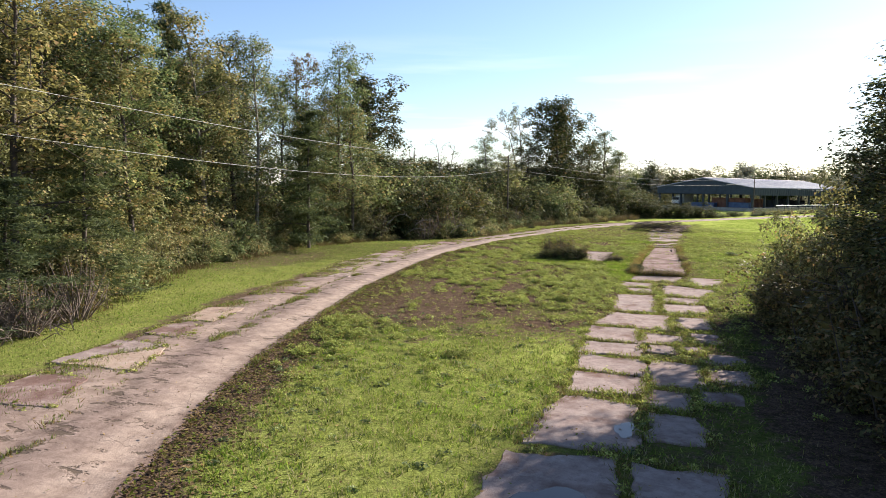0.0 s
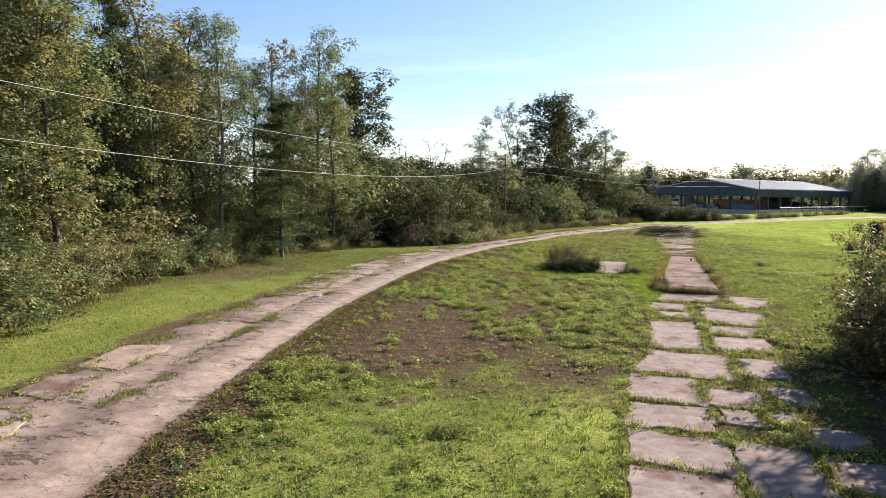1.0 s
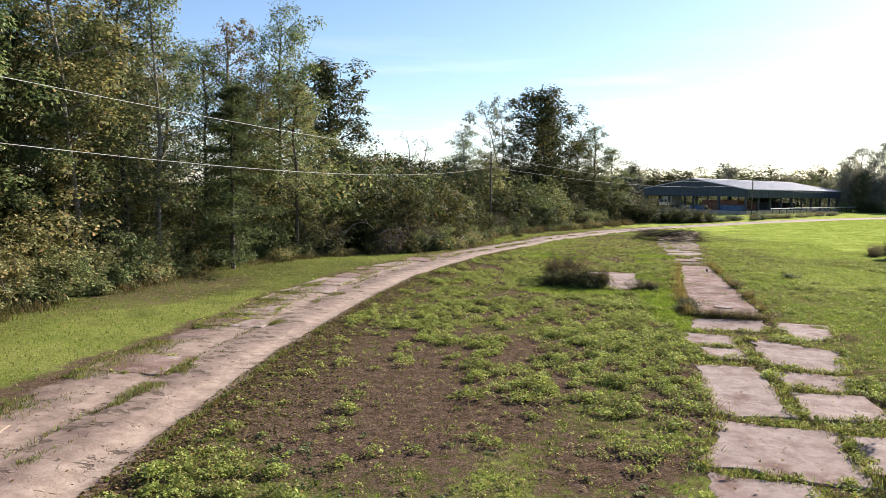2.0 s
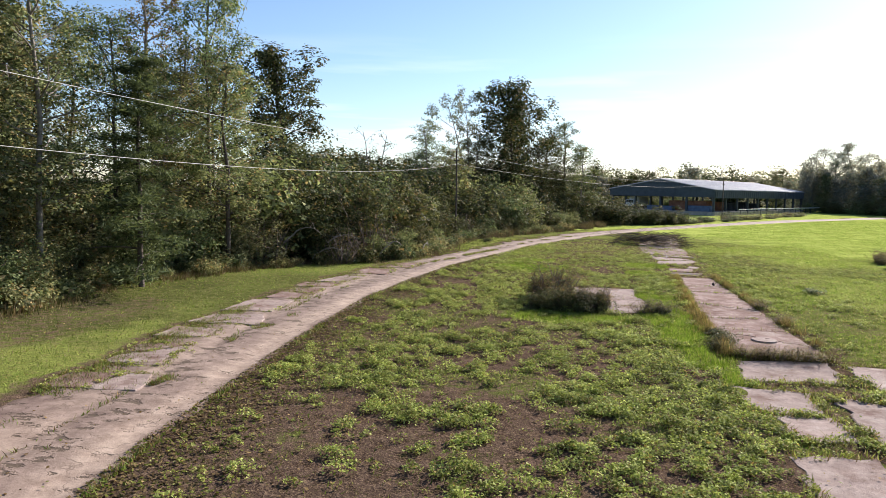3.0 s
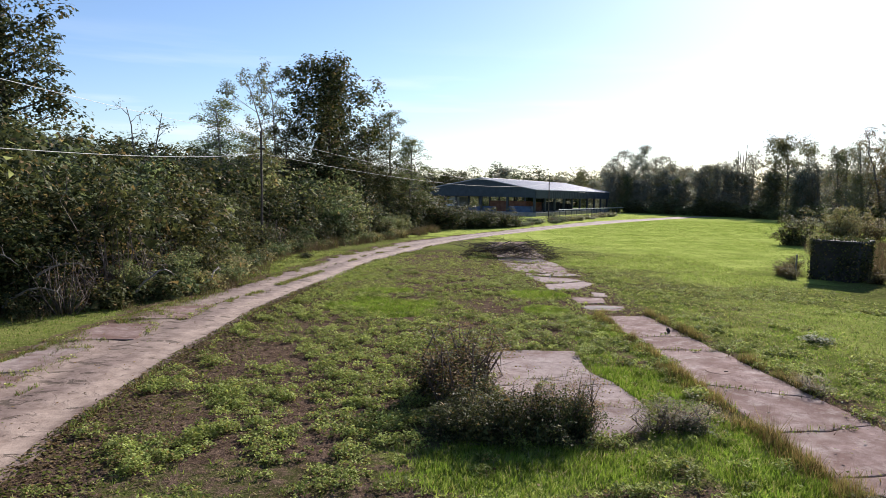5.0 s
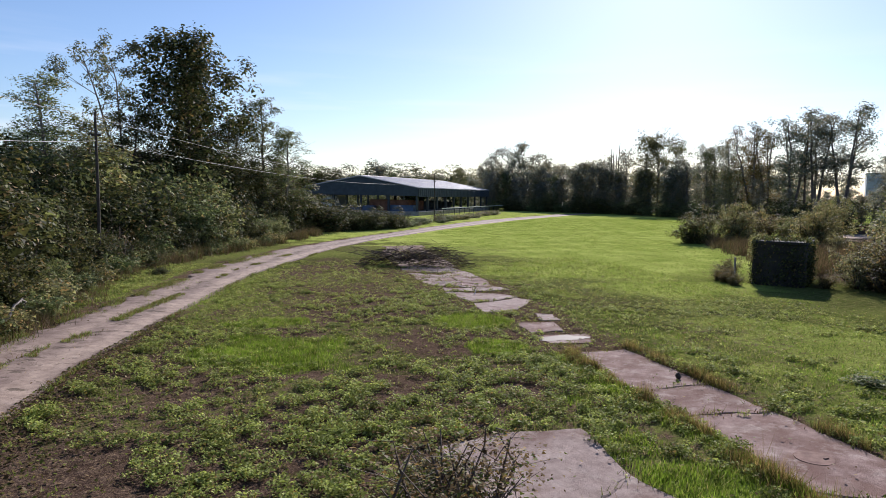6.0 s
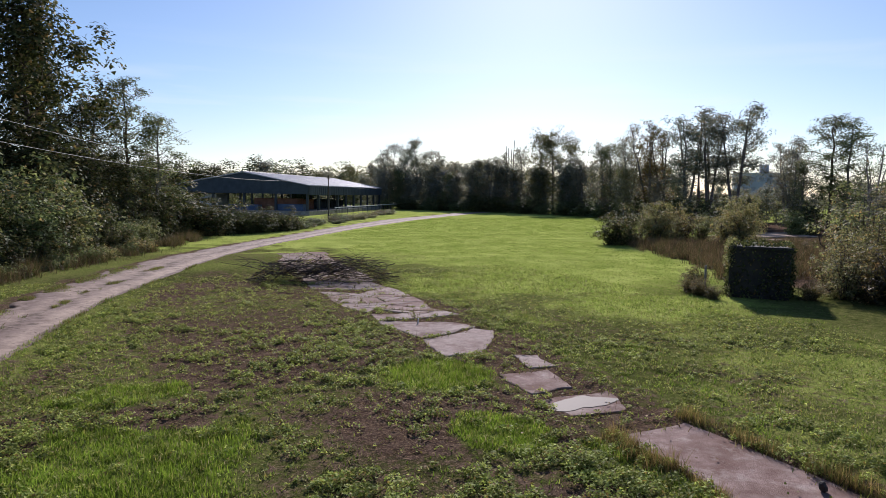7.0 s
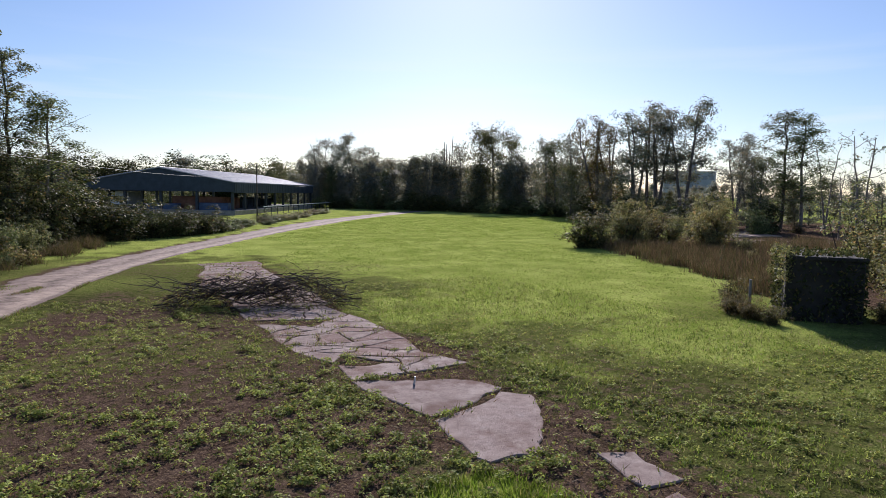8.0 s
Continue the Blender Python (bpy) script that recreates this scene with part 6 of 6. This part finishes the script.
for sel, mat_b, text in ((~rich, BLADE, "short green turf over the open ground"), (rich, FRESH, "richer green turf among the dry")):
    blades("turf", x[sel], y[sel], (0.045 + 0.07 * lush[sel]) * g.uniform(0.5, 1.6, sel.sum()), g.uniform(0.014, 0.032, sel.sum()), g, mat_b, text, 0.8)
# grass of the wide field, coarser with distance
n = 400000
q = g.random(n) ** 1.25
y = 38 + 118 * q
x = g.uniform(0, 1, n) * (14 + 0.62 * (y - 38)) + np.maximum(strip_edges(y)[1] + 0.6, np.where(y > 84, road_r(y) + 1.0, 0))
keep = (g.random(n) < 0.1 + 0.9 * smooth(0.35, 0.8, lushness(x, y))) & (g.random(n) < 0.25 + smooth(0.36, 0.6, fbm(x / 0.9, y / 1.3, 145, 3))) & (g.random(n) < 1 - 0.8 * bareness(x, y))
keep &= ~((y < 104) & (x > np.interp(y, [60, 72.5, 76.5, 87.5, 95.0], [19, 23.5, 27.0, 33.0, 36.5]))) | (y < 60)
x, y = x[keep], y[keep]
size = 1 + (y - 38) / 60
blades("field_grass", x, y, 0.045 * size ** 0.5 * g.uniform(0.5, 1.5, len(x)), 0.020 * size * g.uniform(0.6, 1.3, len(x)), g, FIELD_BLADE, "short bright grass of the wide mown field", 0.8)
# fresh long grass in the moist spots
x, y = g.uniform(-9, 5, 420000), g.uniform(33, 68, 420000)
spot = np.zeros(len(x))
for cx, cy, rx, ry in LUSH_SPOTS:
    spot = np.maximum(spot, blob(x, y, cx, cy, rx, ry, 0.4))
keep = (g.random(len(x)) < spot) & ~on_plate(x, y, 0.0) & off_road(x, y, 0.1)
x, y = x[keep], y[keep]
blades("fresh_grass", x, y, (0.06 + 0.09 * fbm(x / 0.5, y / 0.5, 61, 2)) * g.uniform(0.5, 1.4, len(x)), g.uniform(0.012, 0.024, len(x)), g, FRESH, "fresh bright green grass in the moist hollows", 0.6)
# dead thatch lying on the bare soil
x, y = g.uniform(-13, 12, 330000), g.uniform(7, 76, 330000)
keep = (g.random(len(x)) < 0.15 + 0.6 * bareness(x, y)) & off_road(x, y, 0.1) & ~on_plate(x, y, -0.02)
x, y = x[keep], y[keep]
blades("dead_thatch", x, y, 0.042 * g.uniform(0.3, 1.3, len(x)), g.uniform(0.008, 0.022, len(x)), g, DRY_BLADE, "brown dead grass lying on the bare soil", 2.2)


def weed_field(name, x, y, radius, high, per, leaf, rng, material, label):
    """Low leafy weeds in cushions; the leaves of all of them in one object."""
    k = rng.poisson(per * (radius / radius.mean()) ** 1.6)
    idx = np.repeat(np.arange(len(x)), k)
    n = len(idx)
    a, r = rng.uniform(0, 2 * np.pi, n), np.sqrt(rng.random(n)) * rng.uniform(0.6, 1.1, n)
    px, py = x[idx] + np.cos(a) * r * radius[idx], y[idx] + np.sin(a) * r * radius[idx] * 0.8
    pz = ground_z(px, py) + high[idx] * (1 - 0.75 * r * r) * rng.uniform(0.25, 1.0, n) + 0.01
    v, f = leaf_tris(np.stack([px, py, pz], 1), 1.3 * leaf * rng.uniform(0.6, 1.35, n), rng, 0.5, 0.7)
    return tagged(new(name, mesh_of(name, v, f, material)), label, "weeds", kind="stuff")


x, y = g.uniform(-12, 17, 56000), g.uniform(12, 84, 56000)
dens = 0.8 * smooth(0.50, 0.60, fbm(x / 0.75, y / 0.75, 91, 3)) * (0.12 + 0.88 * smooth(0.34, 0.6, fbm(x / 5.5, y / 5.5, 93, 2)))
dens *= (1 + 0.35 * smooth(58, 64, y)) * (0.25 + 0.75 * smooth(17, 30, y)) * (1 - 0.8 * smooth(0.55, 0.9, lushness(x, y))) * (1 - 0.75 * smooth(2, 8, x) * (1 - smooth(38, 44, y) * (1 - smooth(70, 76, y))))
for cx, cy, rx, ry in ((-9.0, 35.0, 2.6, 1.5), (-1.4, 33, 1.9, 7.0), (-5.2, 48, 2.6, 4.5), (-7.0, 38.5, 1.5, 1.2), (-6.5, 60.5, 2.5, 3.2), (-4, 53.0, 3.6, 2.2), (1.8, 56, 1.2, 6), (1.2, 66, 1.6, 2.6), (-8.6, 19.5, 1.5, 2.4)):
    dens = np.maximum(dens, 0.75 * blob(x, y, cx, cy, rx, ry) * (0.35 + 0.65 * smooth(0.4, 0.6, fbm(x / 0.9, y / 0.9, 97, 2))))
keep = (g.random(len(x)) < dens * (1 - 0.9 * smooth(0.5, 0.6, lushness(x, y)))) & off_road(x, y, -0.4) & ~on_plate(x, y, 0.03)
x, y = x[keep], y[keep]
rad = (0.08 + 0.26 * g.random(len(x)) ** 1.5) * np.where(x > strip_edges(y)[1], 0.75, 1.0) * np.where(y > 58, 0.62, 1.0)
weed_field("low_weeds", x, y, rad, 0.05 + 0.62 * rad * g.uniform(0.5, 1.25, len(x)), 44, 0.032, g, WEED, "cushions of bright green low weeds on the soil")
x, y = g.uniform(-11, 17, 62000), g.uniform(20, 84, 62000)
dens = 0.10 + 0.5 * smooth(0.45, 0.62, fbm(x / 0.8, y / 0.8, 191, 3)) * smooth(0.3, 0.55, fbm(x / 4.0, y / 4.0, 193, 2)) + 0.3 * smooth(56, 64, y)
keep = (g.random(len(x)) < dens * (1 - 0.85 * smooth(0.6, 0.9, lushness(x, y))) * (1 - 0.4 * smooth(2, 9, x) * (1 - smooth(38, 44, y)))) & off_road(x, y, -0.3) & ~on_plate(x, y, 0.03)
x, y = x[keep], y[keep]
rad = g.uniform(0.04, 0.12, len(x))
weed_field("sparse_weeds", x, y, rad, 0.03 + 0.5 * rad, 8, 0.028, g, WEED, "small scattered weeds on the brown soil")
x, y = g.uniform(-10, 2, 900), g.uniform(7, 24, 900)
keep = off_road(x, y, -0.5) & ~on_plate(x, y, 0.03) & (g.random(900) < 0.25 + 0.6 * smooth(0.45, 0.6, fbm(x / 2.0, y / 2.0, 98, 2)))
x, y = x[keep], y[keep]
weed_field("lawn_weeds", x, y, g.uniform(0.05, 0.16, len(x)), g.uniform(0.03, 0.09, len(x)), 18, 0.034, g, LEAF_WOOD, "darker green rosette weeds scattered in the turf")
# fallen leaves scattered on the grass
n = 5200
x, y = g.uniform(-20, 10, n), g.uniform(7, 62, n)
v, f = leaf_quads(np.stack([x, y, ground_z(x, y) + 0.05], 1), 0.032 * g.uniform(0.5, 1.4, n), g, 1.5, 0.7)
tagged(new("fallen_leaf_litter", mesh_of("fallen_leaf_litter", v, f, LEAF_BROWN)), "pale brown fallen leaves scattered over the grass", "leaf litter", kind="stuff")

# brown litter along the track's edge and under the wood
n = 46000
y = g.uniform(8, 66, n)
x = np.where(g.random(n) < 0.7, road_r(y) + np.abs(g.normal(size=n)) * 1.1 - 0.25, verge_x(y) + g.normal(size=n) * 1.3 - 0.6)
v, f = leaf_quads(np.stack([x, y, ground_z(x, y) + g.uniform(0.0, 0.03, n)], 1), 0.04 * g.uniform(0.4, 1.4, n), g, 1.2, 0.6)
tagged(new("leaf_litter", mesh_of("leaf_litter", v, f, DRY_BLADE)), "dark brown leaf litter along the track's edge", "leaf litter", kind="stuff")

# grass growing in the joints and round the slabs
px, py = [], []
for quad in PLATES:
    q = np.array(quad)
    for a, b in zip(q, np.roll(q, -1, 0)):
        ln = float(np.hypot(*(b - a)))
        k = int(ln * 120)
        s = g.random(k)
        nrm = np.array([b[1] - a[1], a[0] - b[0]]) / (ln + 1e-9)
        o = g.normal(size=k) * 0.10 + 0.03
        on = (fbm(a[0] + s * ln * 0.9, a[1] * 1.3 + s * 0, 55) > 0.40) & (g.random(k) < (1.0 if a[1] < 38.5 or a[0] < -5 else 0.12))
        px.append((a[0] + (b[0] - a[0]) * s + nrm[0] * o)[on])
        py.append((a[1] + (b[1] - a[1]) * s + nrm[1] * o)[on])
x, y = np.concatenate(px), np.concatenate(py)
half = g.random(len(x)) < np.where(y > 60, 0.4, 0.62)
blades("joint_grass", x[half], y[half], g.uniform(0.05, 0.16, half.sum()), g.uniform(0.012, 0.024, half.sum()), g, BLADE, "green grass growing in the joints of the slabs", 0.7)
blades("joint_grass", x[~half], y[~half], g.uniform(0.05, 0.15, (~half).sum()), g.uniform(0.012, 0.026, (~half).sum()), g, DRY_BLADE, "dry brown grass growing in the joints of the slabs", 0.8)
m = g.random(len(x)) < np.where(y < 38, 0.05, 0.03)
weed_field("joint_weeds", x[m], y[m], g.uniform(0.05, 0.16, m.sum()), g.uniform(0.05, 0.14, m.sum()), 14, 0.034, g, WEED, "small weeds growing between the broken slabs")

# grass islands and ragged edges on the track
n = 120000
y = g.uniform(8, 90, n)
u = np.where(g.random(n) < 0.45, np.abs(g.normal(size=n)) * 0.13 - 0.02, np.where(g.random(n) < 0.85, 0.56 + g.normal(size=n) * 0.04, 1.02 - np.abs(g.normal(size=n)) * 0.03))
x = road_l(y) + (road_r(y) - road_l(y)) * u
keep = (fbm(x / 0.8, y / 1.8, 71, 3) > np.where(u < 0.3, 0.47, np.where(u < 0.8, 0.525, 0.6))) & ~((u > 0.5) & (u < 0.8) & (y < 50) & (fbm(x / 0.5, y / 0.9, 72, 2) < 0.55))
x, y = x[keep], y[keep]
green = g.random(len(x)) < 0.5
for sel, mat_b, text in ((green, BLADE, "green grass tufts on the sandy track"), (~green, DRY_BLADE, "olive and brown grass tufts on the sandy track")):
    blades("track_grass", x[sel], y[sel], g.uniform(0.04, 0.13, sel.sum()), g.uniform(0.014, 0.03, sel.sum()), g, mat_b, text, 0.9, ground_z(x[sel], y[sel]) + 0.01)

# tall dry grass fringing the strip
n = 16000
y = np.concatenate([g.uniform(38.6, 58, n), g.uniform(38.6, 58, n // 2)])
le, re_ = strip_edges(y)
first = np.arange(len(y)) < n
x = np.where(first, le - 0.05 - np.abs(g.normal(size=len(y))) * 0.22, re_ + 0.05 + np.abs(g.normal(size=len(y))) * 0.16)
clumps = fbm(x / 0.6, y / 0.7, 73, 3)
keep = (clumps > np.where(first, 0.40, 0.58)) & (g.random(len(y)) < 0.8)
x, y, c = x[keep], y[keep], clumps[keep]
blades("fringe_grass", x, y, (0.10 + np.where(first[keep], 1.1, 0.7) * (c - 0.36)) * g.uniform(0.2, 1.2, len(x)), g.uniform(0.005, 0.014, len(x)), g, GOLD_BLADE, "tall dry grass fringing the concrete strip", 0.45)
k = g.random(len(x)) < 0.6
blades("fringe_grass", x[k] + g.normal(size=k.sum()) * 0.1, y[k] + g.normal(size=k.sum()) * 0.1, (0.06 + 0.8 * (c[k] - 0.36)) * g.uniform(0.3, 1.1, k.sum()), g.uniform(0.008, 0.02, k.sum()), g, VERGE_BLADE, "green weeds at the foot of the dry fringe", 0.6)
# growth across the strip's near end
x, y = g.uniform(1.1, 4.0, 2600), 38.75 + g.normal(size=2600) * 0.14
blades("fringe_grass", x, y, g.uniform(0.08, 0.36, 2600), g.uniform(0.010, 0.02, 2600), g, DRY_BLADE, "brown grass tuft across the end of the strip", 0.4)
# tall weeds at the foot of the wood and of the thicket
n = 46000
y = g.uniform(8, 118, n)
x = verge_x(y) + g.normal(size=n) * 0.55 - 0.2
t_hi = np.where(y < 58, 0.4, np.where(y < 84, 0.45, 0.8)) * (0.4 + 0.9 * fbm(x / 1.5, y / 1.5, 75, 2))
keep = fbm(x / 1.1, y / 1.1, 79, 3) > 0.46
x, y, t_hi = x[keep], y[keep], t_hi[keep]
n = len(x)
dry = g.random(n) < np.where(y < 58, 0.3, 0.62)
blades("verge_grass", x[~dry], y[~dry], t_hi[~dry] * g.uniform(0.5, 1.2, (~dry).sum()), g.uniform(0.014, 0.034, (~dry).sum()), g, VERGE_BLADE, "tall green weeds along the foot of the wood", 0.6)
blades("verge_grass", x[dry], y[dry], t_hi[dry] * g.uniform(0.5, 1.3, dry.sum()), g.uniform(0.012, 0.03, dry.sum()), g, RED_BLADE, "tall dry grass along the foot of the thicket", 0.6)
# russet grass of the rough ground beyond the field's edge
n = 64000
s, w = g.random(n), g.random(n)
x0, y0 = np.interp(s, [0, 0.25, 0.6, 1], [24.5, 28.0, 34.0, 38.5]), np.interp(s, [0, 0.25, 0.6, 1], [72.5, 76.5, 87.5, 95.0])
x, y = x0 + w ** 1.4 * 26 + g.normal(size=n) * 0.3, y0 - w * 4 + g.normal(size=n) * 0.5
keep = fbm(x / 1.2, y / 1.2, 89, 3) > 0.43
x, y = x[keep], y[keep]
n = len(x)
blades("rough_grass", x, y, g.uniform(0.3, 0.95, n) * (0.45 + fbm(x / 2.0, y / 2.0, 87, 2)), g.uniform(0.02, 0.045, n), g, RED_BLADE, "waist-high russet grass beyond the field", 0.5)

# weed bushes round the concrete pad
make_plant("weedbush", "weed_bush", grow_shrub(G, 1.3, 1.6, 6500, 0.05, 40, 0.0, 0.2, 0.04, 0.15), BARK, LEAF_DARK, "dark bushy clump of tall weeds beside the concrete pad", "bush", "weeds round the pad", (1.3, 1.6))
make_plant("weedtall", "dry_weed", grow_shrub(G, 1.7, 1.4, 1900, 0.032, 18, 0.3, 0.2, 0.0), DEAD_WOOD, LEAF_BROWN, "tall thin dry brown weed by the concrete pad", "bush", "weeds round the pad", (1.7, 0.9))
for key, x, y, h, w in (("weedbush", -4.3, 45.3, 0.8, 1.2), ("weedbush", -3.5, 45.0, 1.0, 1.3), ("weedbush", -2.7, 45.0, 1.05, 1.2), ("weedbush", -4.0, 46.2, 0.75, 1.2), ("weedbush", -2.0, 45.2, 0.95, 0.9), ("weedbush", -3.2, 46.0, 0.7, 1.0),
                        ("weedbush", -3.6, 48.6, 1.0, 1.4), ("weedbush", -4.3, 48.0, 0.9, 1.3), ("weedbush", -3.4, 49.6, 0.8, 1.2), ("weedtall", -3.9, 48.0, 1.9, 1.7), ("weedtall", -3.3, 48.6, 1.7, 1.5), ("weedtall", -4.2, 47.2, 1.5, 1.4), ("weedtall", -1.8, 45.3, 1.35, 0.7), ("weedtall", -2.3, 45.2, 1.3, 0.8), ("weedtall", -3.0, 45.2, 1.3, 0.9), ("weedbush", -3.5, 47.3, 0.7, 1.0),
                        ("weedtall", 0.1, 45.3, 0.75, 1.0), ("weedtall", -0.4, 45.2, 0.6, 0.9), ("weedtall", 0.5, 45.6, 0.6, 0.8), ("weedbush", 0.3, 45.2, 0.35, 0.8), ("weedbush", 1.35, 40.3, 0.5, 1.0), ("weedbush", 1.1, 39.4, 0.4, 0.8), ("weedbush", 1.5, 41.6, 0.35, 0.7), ("low0", 8.5, 52.5, 0.35, 1.0), ("weedbush", -9.3, 79, 0.4, 1.0),
                        ("weedtall", 3.2, 38.7, 0.5, 0.9), ("weedtall", 2.4, 38.6, 0.55, 0.9), ("weedtall", 1.7, 38.7, 0.5, 0.8), ("weedtall", 4.6, 47.5, 0.5, 0.8), ("weedtall", 4.5, 44.6, 0.3, 0.8)):
    plant(key, x, y, h, w, rng=RT)

# a lump of broken concrete on the strip
bm = bmesh.new()
bmesh.ops.create_icosphere(bm, subdivisions=2, radius=0.08)
for vert in bm.verts:
    vert.co *= 0.8 + 0.5 * noise.noise(vert.co * 14)
    vert.co.z *= 1.3
stone = part("rock", bm, BLOCK)
stone.location = (4.35, 54.4, 0.07)
tagged(stone, "small dark lump of broken concrete lying on the strip", "rock")
